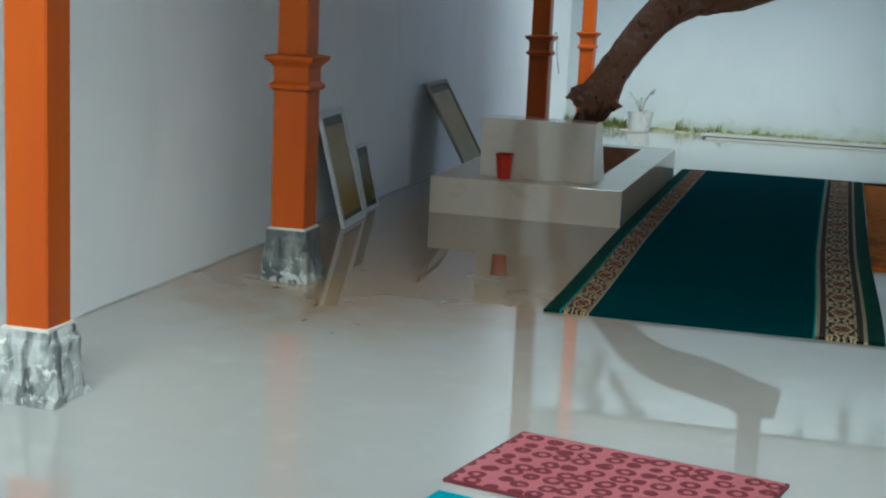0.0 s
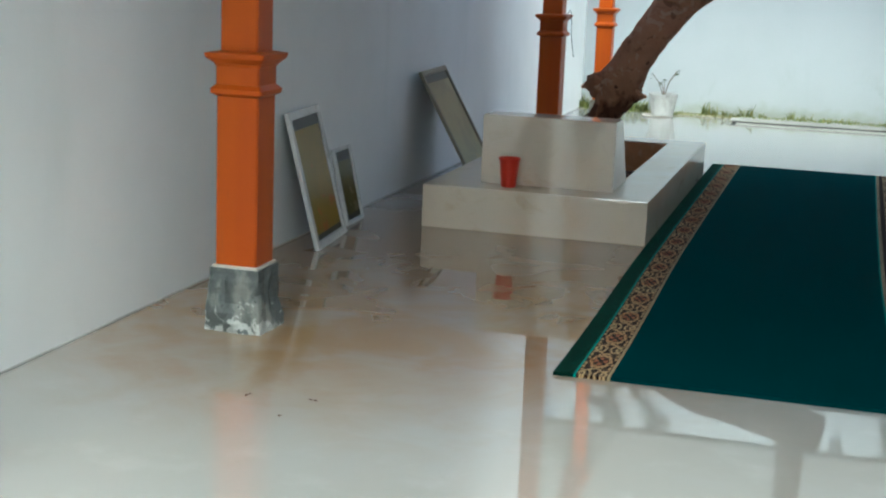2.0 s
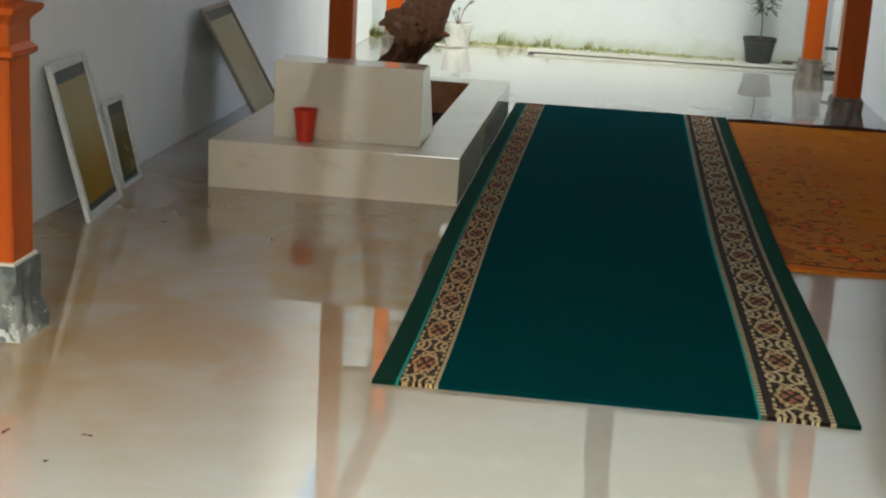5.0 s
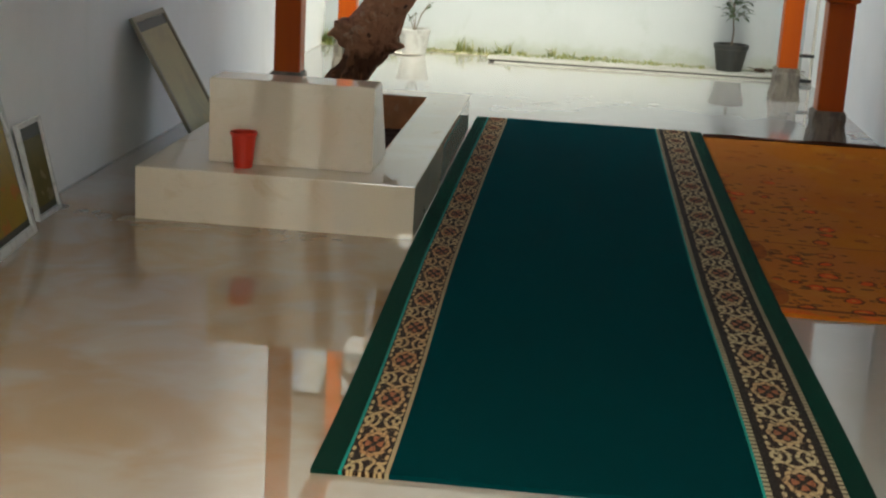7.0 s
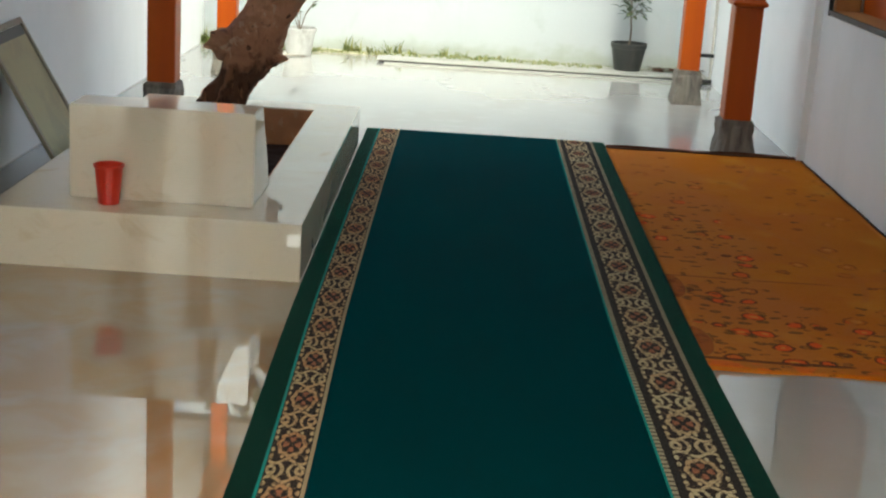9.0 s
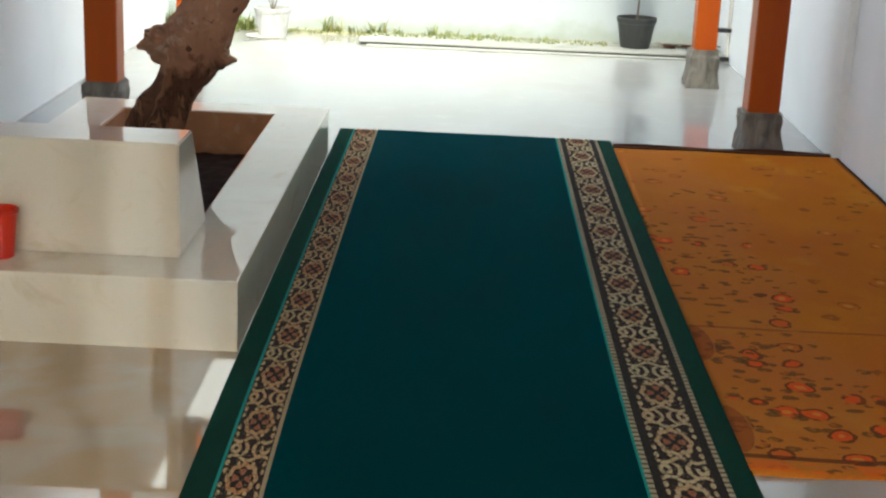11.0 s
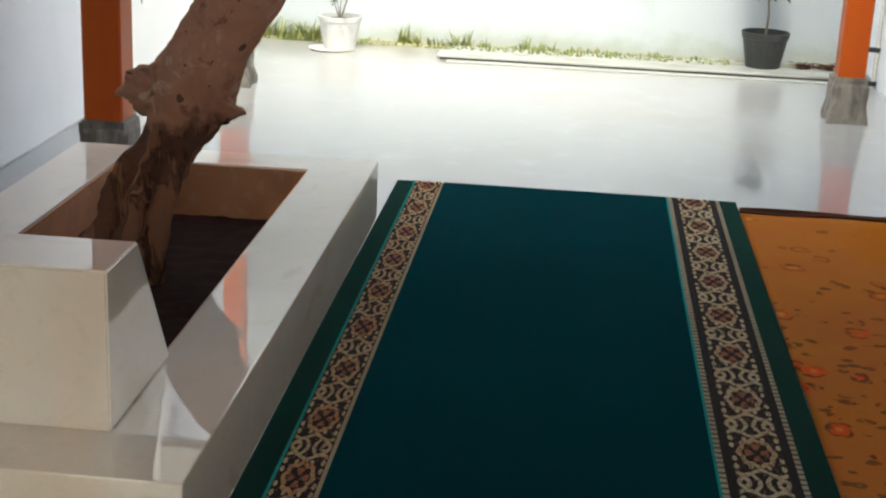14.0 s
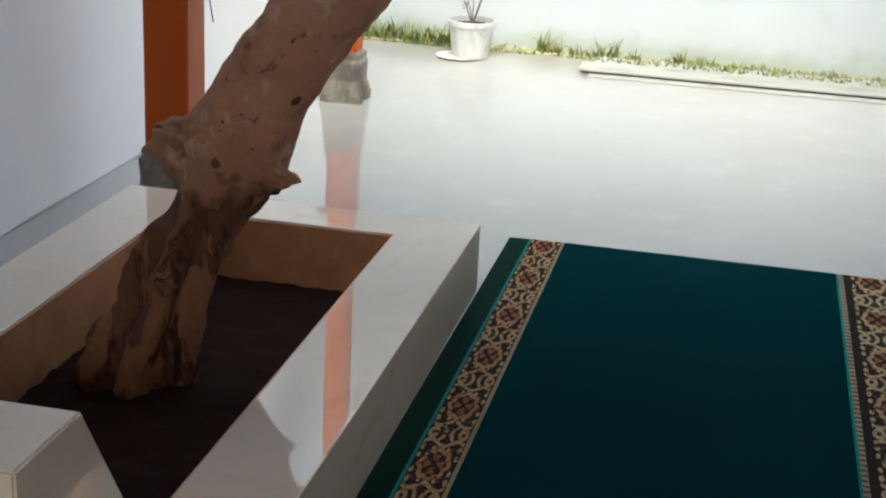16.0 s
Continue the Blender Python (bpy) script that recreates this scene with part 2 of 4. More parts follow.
def border_mat(width, period, pale, rust):
    """Medallions and scrolls in cream and rust on dark brown; the strip's middle is at x = 0."""
    m = pile("carpet_border", (0.014, 0.006, 0.003), (0.020, 0.009, 0.004))
    plain = m.co
    m.co = m.tc.outputs["UV"]
    x, y, z = m.xyz()
    m.co = plain
    wob = (m.noise(40, 2) - 0.5) * 0.004
    x = x + wob
    u = x / (width / 2)
    ph = ((y - 0.0198) / period).op("FRACT") - 0.5
    v = ph * 2.86
    au = u.op("ABSOLUTE")
    r = (u * u + v * v).op("SQRT")
    ang = v.op("ARCTAN2", u)
    # medallion: scalloped ring with a four-petalled flower
    ring = (r - (ang * 8.0).op("COSINE") * 0.045).band(0.52, 0.72)
    petal = r.band(0.14, 0.44) * (ang * 4.0).op("COSINE").gt(-0.15)
    # lyres between the medallions: wings, waist and side curls
    w = (ph.op("ABSOLUTE") - 0.5).op("ABSOLUTE") * 2.86
    wing = (w - (au * 5.0).op("COSINE") * 0.13 - 0.47).op("ABSOLUTE").lt(0.085) * au.lt(0.94)
    waist = (au - w * w * 1.6 - 0.15).op("ABSOLUTE").lt(0.09) * w.lt(0.46)
    curl = ((au - 0.70) * (au - 0.70) + w * w * 0.8).op("SQRT").band(0.09, 0.25)
    bud = ((au - 0.34) * (au - 0.34) * 1.5 + (w - 0.74) * (w - 0.74)).op("SQRT").lt(0.11)
    sprig = ((au - 0.86) * (au - 0.86) + (w - 0.72) * (w - 0.72) * 0.5).op("SQRT").lt(0.10)
    corner = ((au - 0.86) * (au - 0.86) + (w - 1.10) * (w - 1.10) * 0.5).op("SQRT").lt(0.09)
    cream = wing.op("MAXIMUM", waist).op("MAXIMUM", curl).op("MAXIMUM", bud).op("MAXIMUM", sprig).op("MAXIMUM", corner)
    # scattered buds between the figures, and the dark outlines that cut them up
    cells = m.vec(x * 95.0, y * 95.0)
    speck = m.voronoi(1.0, random_=0.9, co=cells).lt(0.24) * (au.lt(0.95))
    cut = m.voronoi(0.42, feature="DISTANCE_TO_EDGE", random_=0.8, co=cells).step(0.008, 0.035)
    wear = m.noise(90, 3).step(0.25, 0.46) * cut
    tint = m.noise(7, 2).step(0.4, 0.6)
    m.mix(speck * wear, (0.26, 0.17, 0.09), 0.7)
    m.mix(cream * wear, pale, 0.97)
    m.mix(cream * wear * tint, rust, 0.45)
    m.mix(ring * wear, rust, 0.97)
    m.mix(ring * wear * tint, pale, 0.5)
    m.mix(petal * wear, (0.27, 0.09, 0.04), 0.95)
    return pile_done(m)


def orange_mat():
    """A worn orange carpet; blossoms crowd towards its front and inner edge."""
    m = pile("orange_carpet_pile", (0.43, 0.125, 0.003), (0.46, 0.155, 0.004), 0.8)
    m.b.inputs["Sheen Weight"].default_value = 0.02
    m.b.inputs["Sheen Tint"].default_value = (1.0, 0.58, 0.34, 1)
    x, y, z = m.xyz()
    m.mix(m.noise(2.2, 5, distort=0.6).step(0.42, 0.66), (0.38, 0.10, 0.008), 0.8)
    m.mix(m.noise(3.1, 3).step(0.55, 0.75), (0.46, 0.19, 0.014), 0.6)
    wx = x + (m.noise(9, 3) - 0.5) * 0.05
    wy = y + (m.noise(8, 3) - 0.5) * 0.06
    # where the figures crowd: the front band and the inner side; elsewhere they are few
    front = (y * -1.0 + 2.02 + (m.noise(3.4, 3) - 0.5) * 0.5).step(0.0, 0.15)
    inner = (x * -1.0 + 1.62 + (m.noise(2.6, 3) - 0.5) * 0.5).step(0.0, 0.15)
    crowd = front.op("MAXIMUM", inner * (y * -1.0 + 5.0).step(0.0, 2.4) * 0.95).op("MAXIMUM", 0.26)
    m.mix(inner, (0.36, 0.125, 0.028), 0.4)
    # blossoms as broken rings with red hearts
    place_ = m.vec(wx * 9.5, wy * 9.0)
    d = m.voronoi(1.0, random_=0.75, co=place_)
    pick = crowd - m.voronoi(1.0, random_=0.75, co=place_, out="Color")
    on = pick.gt(-0.12)
    red = m.noise(2.3, 2).step(0.38, 0.50) * crowd.step(0.3, 0.6)
    lobes = d + (m.noise(26, 2) - 0.5) * 0.16
    m.mix(on * lobes.lt(0.30) * red, (0.58, 0.062, 0.005), 0.9)
    m.mix(on * lobes.lt(0.30) * (red * -1.0 + 1.0), (0.36, 0.085, 0.008), 0.45)
    m.mix(on * lobes.lt(0.13), (0.55, 0.21, 0.03), 0.7)
    m.mix(on * lobes.band(0.27, 0.36) * m.noise(21, 3).step(0.40, 0.50) * (crowd * 0.6 + 0.4), (0.09, 0.022, 0.007), 0.85)
    # leaves as short dark strokes
    leafy = m.vec(wx * 17.0 + 3.3, wy * 24.0)
    e = m.voronoi(1.0, random_=0.9, co=leafy)
    some = (crowd - 0.12).gt(m.voronoi(1.0, random_=0.9, co=leafy, out="Color"))
    m.mix(some * e.lt(0.36) * m.noise(30, 2).step(0.35, 0.5), (0.10, 0.040, 0.010), 0.8)
    m.mix(some * e.lt(0.12), (0.30, 0.13, 0.02), 0.6)
    # a pale stem line that runs through the field
    stem = (x - 1.72 - (y * 3.1).op("SINE") * 0.14).op("ABSOLUTE")
    m.mix(stem.lt(0.012) * m.noise(4, 2).step(0.42, 0.52), (0.36, 0.11, 0.014), 0.6)
    m.mix(y.band(1.49, 1.545) * m.noise(12, 3).step(0.5, 0.58), (0.58, 0.10, 0.008), 0.7)
    for c in (1.72, 2.30):
        oval = ((x - 1.175) * (x - 1.175) * 9.0 + (y - c) * (y - c)).op("SQRT")
        m.mix(oval.lt(0.15), (0.20, 0.04, 0.008), 0.7)
        m.mix(oval.band(0.14, 0.15), (0.40, 0.19, 0.03), 0.5)
    m.mix(y.band(1.553, 1.575) * m.noise(6, 2).step(0.35, 0.45), (0.07, 0.016, 0.006), 0.8)
    m.mix(y.band(2.42, 2.435) * m.noise(5, 2).step(0.42, 0.5), (0.16, 0.04, 0.010), 0.6)
    return pile_done(m)


M_ORANGE = orange_mat()
M_ORANGE_EDGE = pile_done(pile("dark_brown_binding", (0.055, 0.018, 0.009), (0.08, 0.03, 0.012)))


def pink_mat():
    m = pile("pink_ringed_pile", (0.33, 0.105, 0.12), (0.29, 0.085, 0.10))
    x, y, z = m.xyz()
    sway = m.vec(x * 18.0 + (m.noise(12, 2) - 0.5) * 0.4, y * 18.0 + (m.noise(11, 2) - 0.5) * 0.4)
    d = m.voronoi(1.0, random_=0.35, co=sway)
    m.mix(d.band(0.20, 0.45) * m.noise(60, 2).step(0.26, 0.34), (0.095, 0.012, 0.022), 0.95)
    return pile_done(m)


M_PINK = pink_mat()
M_PINK_EDGE = pile_done(pile("maroon_edge", (0.12, 0.03, 0.035), (0.09, 0.02, 0.025)))
M_CYAN = pile_done(pile("blue_green_mat_pile", (0.01, 0.22, 0.28), (0.01, 0.17, 0.22)))


def wood_mat():
    m = Mat("brown_ceiling_wood", (0.20, 0.10, 0.045), 0.6)
    m.mix(m.noise(6, 6, stretch=(1, 0.08, 1)).step(0.4, 0.7), (0.12, 0.055, 0.024), 0.8)
    m.bump(m.noise(60, 4, stretch=(1, 0.06, 1)), 0.2, 0.003)
    return m.done()


M_WOOD = wood_mat()


def frame_paint():
    m = Mat("silver_frame", (0.58, 0.59, 0.58), 0.4)
    m.mix(m.noise(30, 4).step(0.55, 0.7), (0.34, 0.34, 0.32), 0.6)
    m.bump(m.noise(80, 3), 0.2, 0.002)
    return m.done()


M_FRAME = frame_paint()
M_BRONZE = Mat("dull_bronze", (0.20, 0.18, 0.13), 0.45, 0.3).done()


def picture_mat(name, a, b, c):
    """A dull painted sheet behind glass."""
    m = Mat(name, a, 0.3, spec=0.12)
    m.mix(m.noise(5, 4, distort=0.5).step(0.45, 0.6), b, 0.9)
    m.mix(m.noise(9, 5, distort=0.8).step(0.6, 0.68), c, 0.8)
    return m.done()


M_PIC_A = picture_mat("olive_landscape_picture", (0.22, 0.155, 0.010), (0.27, 0.17, 0.012), (0.36, 0.11, 0.010))
M_PIC_B = picture_mat("dark_olive_picture", (0.09, 0.075, 0.014), (0.12, 0.09, 0.014), (0.24, 0.20, 0.12))
M_PIC_C = picture_mat("faded_sheet", (0.30, 0.27, 0.14), (0.25, 0.23, 0.13), (0.33, 0.26, 0.12))
M_DARK = Mat("dark_mount", (0.03, 0.035, 0.03), 0.5).done()
M_RED = Mat("red_plastic", (0.50, 0.018, 0.004), 0.3)
M_RED.mix(M_RED.noise(20, 3).step(0.4, 0.7), (0.42, 0.012, 0.004), 0.6)
M_RED = M_RED.done()


def pot_mat(name, color, dirt):
    m = Mat(name, color, 0.5)
    m.mix(m.noise(12, 5, stretch=(1, 1, 0.4)).step(0.5, 0.7), dirt, 0.6)
    m.bump(m.noise(50, 3), 0.15, 0.003)
    return m.done()


M_POT_BLACK = pot_mat("black_plastic_pot", (0.018, 0.02, 0.02), (0.05, 0.048, 0.042))
M_POT_WHITE = pot_mat("white_stained_pot", (0.44, 0.445, 0.44), (0.22, 0.21, 0.19))


def leaf_mat(name, color, second):
    m = Mat(name, color, 0.5)
    info = m.t.nodes.new("ShaderNodeNewGeometry")
    m.mix(E(m, info.outputs["Random Per Island"]), second, 0.9)
    m.b.inputs["Subsurface Weight"].default_value = 0.0
    return m.done()


M_LEAF = leaf_mat("dark_leaf", (0.025, 0.045, 0.018), (0.05, 0.075, 0.028))
M_GRASS = leaf_mat("grass_blade", (0.075, 0.115, 0.022), (0.24, 0.23, 0.065))
M_STEM = Mat("woody_stem", (0.12, 0.09, 0.06), 0.8).done()
M_METAL = Mat("dark_iron", (0.04, 0.04, 0.042), 0.5, 0.6).done()


M_PANE = Mat("clouded_glass", (0.34, 0.35, 0.35), 0.25).done()


def kerb_mat():
    m = Mat("worn_kerb_concrete", (0.30, 0.30, 0.275), 0.7)
    m.mix(m.noise(8, 5, stretch=(0.4, 1, 1)).step(0.5, 0.68), (0.17, 0.17, 0.14), 0.8)
    m.bump(m.noise(40, 5), 0.3, 0.005)
    return m.done()


M_KERB = kerb_mat()


def sill_mat():
    m = Mat("tan_wood", (0.42, 0.20, 0.06), 0.5)
    m.mix(m.noise(8, 5, stretch=(1, 0.1, 1)).step(0.4, 0.7), (0.34, 0.15, 0.045), 0.8)
    return m.done()


M_SILL = sill_mat()


# ---- mesh helpers ----
def link(name, bm, material, parent=None, label="", smooth=False):
    me = bpy.data.meshes.new(name)
    bm.normal_update()
    bm.to_mesh(me)
    bm.free()
    me.materials.append(material)
    if smooth:
        me.shade_smooth()
    ob = new(name, me)
    ob.parent = parent
    if label:
        ob["label"] = label
    return ob


def part(name, bm, material, parent, label="", smooth=False):
    return link(name, bm, material, parent, label, smooth)


def thing(name, m, label, category, group="", kind=""):
    ob = new(name)
    ob.matrix_world = m
    return tagged(ob, label, category, group, kind)


def box(x0, x1, y0, y1, z0, z1, bevel=0.0, bm=None):
    bm = bm or bmesh.new()
    got = bmesh.ops.create_cube(bm, size=1, matrix=Matrix.LocRotScale(
        ((x0 + x1) / 2, (y0 + y1) / 2, (z0 + z1) / 2), None, (x1 - x0, y1 - y0, z1 - z0)))
    if bevel:
        edges = list({e for v in got["verts"] for e in v.link_edges})
        bmesh.ops.bevel(bm, geom=edges, offset=bevel, segments=2, affect="EDGES", profile=0.6)
    return bm


def loft(rings, cap=True, bm=None):
    """Skin over rings of equal length, bottom to top."""
    bm = bm or bmesh.new()
    rows = [[bm.verts.new(p) for p in ring] for ring in rings]
    n = len(rows[0])
    for a, b in zip(rows, rows[1:]):
        for i in range(n):
            bm.faces.new((a[i], a[(i + 1) % n], b[(i + 1) % n], b[i]))
    if cap:
        bm.faces.new(rows[0][::-1])
        bm.faces.new(rows[-1])
    return bm


def square(half, z, cut=0.0, cx=0.0, cy=0.0):
    """A square ring with cut corners."""
    h, c = half, max(cut, 0.0005)
    pts = [(h - c, -h), (h, -h + c), (h, h - c), (h - c, h), (-h + c, h), (-h, h - c), (-h, -h + c), (-h + c, -h)]
    return [(cx + x, cy + y, z) for x, y in pts]


def circle(r, z, n=28, cx=0.0, cy=0.0):
    return [(cx + r * math.cos(2 * math.pi * i / n), cy + r * math.sin(2 * math.pi * i / n), z) for i in range(n)]


def tube(points, radii, n=12, rough=0.0, freq=6.0, twist=0.0):
    """A tapered limb along points."""
    bm = bmesh.new()
    pts = [Vector(p) for p in points]
    up = Vector((0.2, 1, 0.1)).normalized()
    rings = []
    for i, p in enumerate(pts):
        d = (pts[min(i + 1, len(pts) - 1)] - pts[max(i - 1, 0)]).normalized()
        a = d.cross(up).normalized()
        b = a.cross(d).normalized()
        ring = []
        for k in range(n):
            t = 2 * math.pi * k / n + twist * i
            way = a * math.cos(t) + b * math.sin(t)
            r = radii[i]
            if rough:
                q = p + way * r
                r *= 1 + rough * (noise.noise(q * freq) + 0.5 * noise.noise(q * freq * 2.7))
            ring.append(p + way * r)
        rings.append(ring)
    return loft(rings, bm=bm)


def smooth_path(knots, steps=8):
    """Catmull-Rom through rows of numbers."""
    ks = [np.array(k, float) for k in knots]
    ks = [2 * ks[0] - ks[1]] + ks + [2 * ks[-1] - ks[-2]]
    out = []
    for i in range(1, len(ks) - 2):
        p0, p1, p2, p3 = ks[i - 1:i + 3]
        for s in range(steps):
            t = s / steps
            out.append(0.5 * (2 * p1 + (p2 - p0) * t + (2 * p0 - 5 * p1 + 4 * p2 - p3) * t ** 2 + (3 * p1 - p0 - 3 * p2 + p3) * t ** 3))
    out.append(ks[-2])
    return out


# ---- structure ----
X_LEFT, X_RIGHT, Y_BACK, Y_SOUTH = -1.43, 2.16, 7.92, -9.0
# ROOF_N, ROOF_S and WELL_S bound the unseen ceiling, set to steer the skylight
ROOF_N, ROOF_S, ROOF_Z, WELL_S = 3.75, -2.65, 2.62, -5.6

tagged(link("floor", box(-2.0, 2.8, -9.4, 8.3, -0.25, 0.0), M_FLOOR), "polished cream stone floor, worn and mirror-like", "floor", kind="structure")
tagged(link("wall_west", box(X_LEFT - 0.2, X_LEFT, -9.2, 8.1, 0.0, 2.95), M_WALL), "white plastered wall, faintly stained", "wall", kind="structure")
tagged(link("wall_north", box(X_LEFT, X_RIGHT + 0.25, Y_BACK, Y_BACK + 0.18, 0.0, 2.95), M_WALL_MOSS), "white plastered garden wall, mossy along its foot", "wall", kind="structure")
tagged(link("wall_south", box(X_LEFT, X_RIGHT + 0.25, Y_SOUTH - 0.2, Y_SOUTH, 0.0, 2.75), M_WALL), "plain white plastered wall", "wall", kind="structure")


# the shadow line where wall meets floor, put in as a mottled grey strip
M_FOOT_SHADE = Mat("grey_foot_shade", (0.42, 0.415, 0.40), 0.8)
M_FOOT_SHADE = M_FOOT_SHADE.mix(M_FOOT_SHADE.noise(9, 4, stretch=(1, 0.3, 1)).step(0.45, 0.6), (0.60, 0.59, 0.57), 0.8).done()
tagged(link("baseboard", box(X_LEFT + 0.0005, X_LEFT + 0.005, -9.0, Y_BACK, 0.0005, 0.006), M_FOOT_SHADE), "thin grey strip along the wall's foot, put in for its shadow line", "baseboard", kind="structure")


# east wall with its window opening
def east_wall():
    w = X_RIGHT + 0.22
    bm = box(X_RIGHT, w, -9.0, 3.1, 0.0, 2.95)
    box(X_RIGHT, w, 3.1, 4.60, 0.0, 0.745, bm=bm)
    box(X_RIGHT, w, 3.1, 4.60, 1.9, 2.95, bm=bm)
    box(X_RIGHT, w, 4.60, 4.72, 0.0, 2.95, bm=bm)
    box(X_RIGHT - 0.04, w, 4.72, Y_BACK, 0.0, 2.95, bm=bm)
    return bm


tagged(link("wall_east", east_wall(), M_WALL), "white plastered wall with a window opening", "wall", kind="structure")


# out of view; added to hold back the sky, open to north and south
def ceiling():
    bm = box(X_LEFT - 0.2, X_RIGHT + 0.22, ROOF_S, ROOF_N, 2.955, 3.03)
    box(X_LEFT - 0.2, X_RIGHT + 0.22, Y_SOUTH - 0.2, WELL_S, 2.955, 3.03, bm=bm)
    for i in range(8):
        y = ROOF_S + 0.2 + i * 0.9
        box(X_LEFT, X_RIGHT, y, y + 0.09, 2.84, 2.955, bm=bm)
    return bm


tagged(link("ceiling", ceiling(), M_WOOD), "unseen brown wooden boarded ceiling with joists, its openings placed for the light", "ceiling", kind="structure")


tagged(link("cross_beam", box(X_LEFT, X_RIGHT - 0.041, 6.545, 6.66, 2.325, 3.5, 0.006), M_BEAM), "deep grey rendered beam across the courtyard columns", "beam", kind="structure")

# ---- window in the east wall ----
win = thing("window_1", pose(X_RIGHT, 3.85, 0.745), "orange-brown shuttered window with a tan sill and dark edge", "window", kind="structure")
part("window_sill", box(0.012, 0.2, -0.748, 0.748, 0.0, 0.02, 0.003), M_SILL, win, "tan wooden sill board")
part("sill_edge", box(-0.006, 0.011, -0.75, 0.735, -0.004, 0.022, 0.003), M_METAL, win, "dark sill edge")
part("jamb_edge", box(-0.008, 0.011, 0.736, 0.75, -0.006, 1.15, 0.003), M_METAL, win, "dark jamb edge")
for y0, y1 in ((-0.748, -0.70), (0.69, 0.735)):
    part("window_frame", box(0.012, 0.13, y0, y1, 0.021, 1.15, 0.004), M_SILL, win)
part("window_frame", box(0.012, 0.13, -0.699, 0.689, 1.10, 1.15, 0.004), M_PAINT, win)
for i in range(3):
    y = -0.698 + i * 0.463
    sash = part("sash", box(0.14, 0.18, y, y + 0.46, 0.021, 1.10, 0.004), M_PAINT, win, "orange-painted shutter leaf")
    part("panel", box(0.128, 0.139, y + 0.06, y + 0.40, 0.10, 1.02, 0.004), M_PAINT, sash)
# wall behind the shutters
tagged(link("wall_recess", box(X_RIGHT + 0.221, X_RIGHT + 0.30, 3.0, 4.7, 0.6, 2.0), M_WALL), "plain white wall closing the window recess", "wall", kind="structure")


# ---- columns ----
def column(x, y, base_material, base_half=0.098, shaft=0.069, label="", base_h=0.20, up=0.0):
    c = thing("column", pose(x, y, 0), label, "column", "orange columns")
    h = base_h
    rings = []
    levels = [h * k for k in (0.0, 0.06, 0.15, 0.30, 0.45, 0.60, 0.72, 0.82, 0.90, 1.0)]
    for z in levels:
        k = z / h
        half = base_half * (1.0 - 0.20 * k) + 0.0025 * math.sin(k * 9.0)
        if z >= 0.895 * h:
            half = shaft + 0.012
        ring = []
        n = 9
        for side in range(4):
            for i in range(n):
                t = -1 + 2 * i / n
                px, py = ((t, -1), (1, t), (-t, 1), (-1, -t))[side]
                p = Vector((px * half, py * half, z))
                flute = 0.0045 * math.cos(t * math.pi * 3.0) * (1 if 0.12 < k < 0.88 else 0.15)
                rough_ = 0.012 * noise.noise(Vector((p.x * 16 + x, p.y * 16 + y, p.z * 16)))
                s = 1 + (flute + rough_) / half
                ring.append((p.x * s, p.y * s, z))
        rings.append(ring)
    part("stone_base", loft(rings), base_material, c, "weathered carved stone base", smooth=False)
    part("base_collar", loft([square(shaft + 0.008, h + 0.0005, 0.004), square(shaft + 0.008, h + 0.008, 0.004)]), M_TRIM if base_material is not M_STONE_PALE else base_material, c, "mortar line")
    s, u = shaft, up
    part("lower_shaft", loft([square(s, h + 0.0085, 0.006), square(s, u + 0.735, 0.006)]), M_PAINT, c)
    part("lower_moulding", loft([square(s, u + 0.7355, 0.004), square(s + 0.016, u + 0.745, 0.006), square(s + 0.017, u + 0.758, 0.006), square(s + 0.002, u + 0.772, 0.004)]), M_PAINT, c)
    part("neck", loft([square(s + 0.002, u + 0.7725, 0.005), square(s + 0.002, u + 0.825, 0.005), square(s + 0.008, u + 0.835, 0.005)]), M_PAINT, c)
    part("upper_moulding", loft([square(s + 0.008, u + 0.8355, 0.005), square(s + 0.026, u + 0.852, 0.004), square(s + 0.029, u + 0.862, 0.003), square(s + 0.029, u + 0.868, 0.003), square(s - 0.004, u + 0.874, 0.003)]), M_PAINT, c)
    part("upper_shaft", loft([square(s - 0.008, u + 0.8745, 0.005), square(s - 0.010, ROOF_Z, 0.005)]), M_PAINT, c)
    part("capital", loft([square(s - 0.006, ROOF_Z + 0.0005), square(s + 0.04, ROOF_Z + 0.05), square(s + 0.04, ROOF_Z + 0.08)]), M_PAINT, c)
    return c


COL_LABEL = "orange-painted square wooden column with mouldings on a weathered stone base"
column(-1.05, -1.69, M_STONE_CHALKY, 0.098, 0.0625, label="orange-painted square wooden column on a chalky carved stone base", up=0.55)
column(-1.04, 0.145, M_STONE, label=COL_LABEL)
lcol = column(-1.035, 4.72, M_STONE_PALE, label="orange-painted column behind the tree planter, stone base, wire on its moulding")
column(-1.015, 6.48, M_STONE_PALE, 0.088, 0.058, label="orange-painted column on a pale stone base in the courtyard")
column(1.825, 4.88, M_STONE_PALE, base_h=0.168, label="orange-painted column on a pale fluted stone base at the carpet's end")
column(1.815, 6.48, M_STONE_PALE, 0.09, 0.06, label="orange-painted column on a pale stone base in the courtyard")
wire = smooth_path([(0.085, -0.05, 0.86), (0.11, -0.06, 0.90), (0.12, -0.06, 0.85), (0.125, -0.06, 0.74), (0.145, -0.06, 0.62)], 5)
part("wire", tube(wire, [0.002] * len(wire), 6), M_METAL, lcol, "thin dark wire hanging from the moulding")
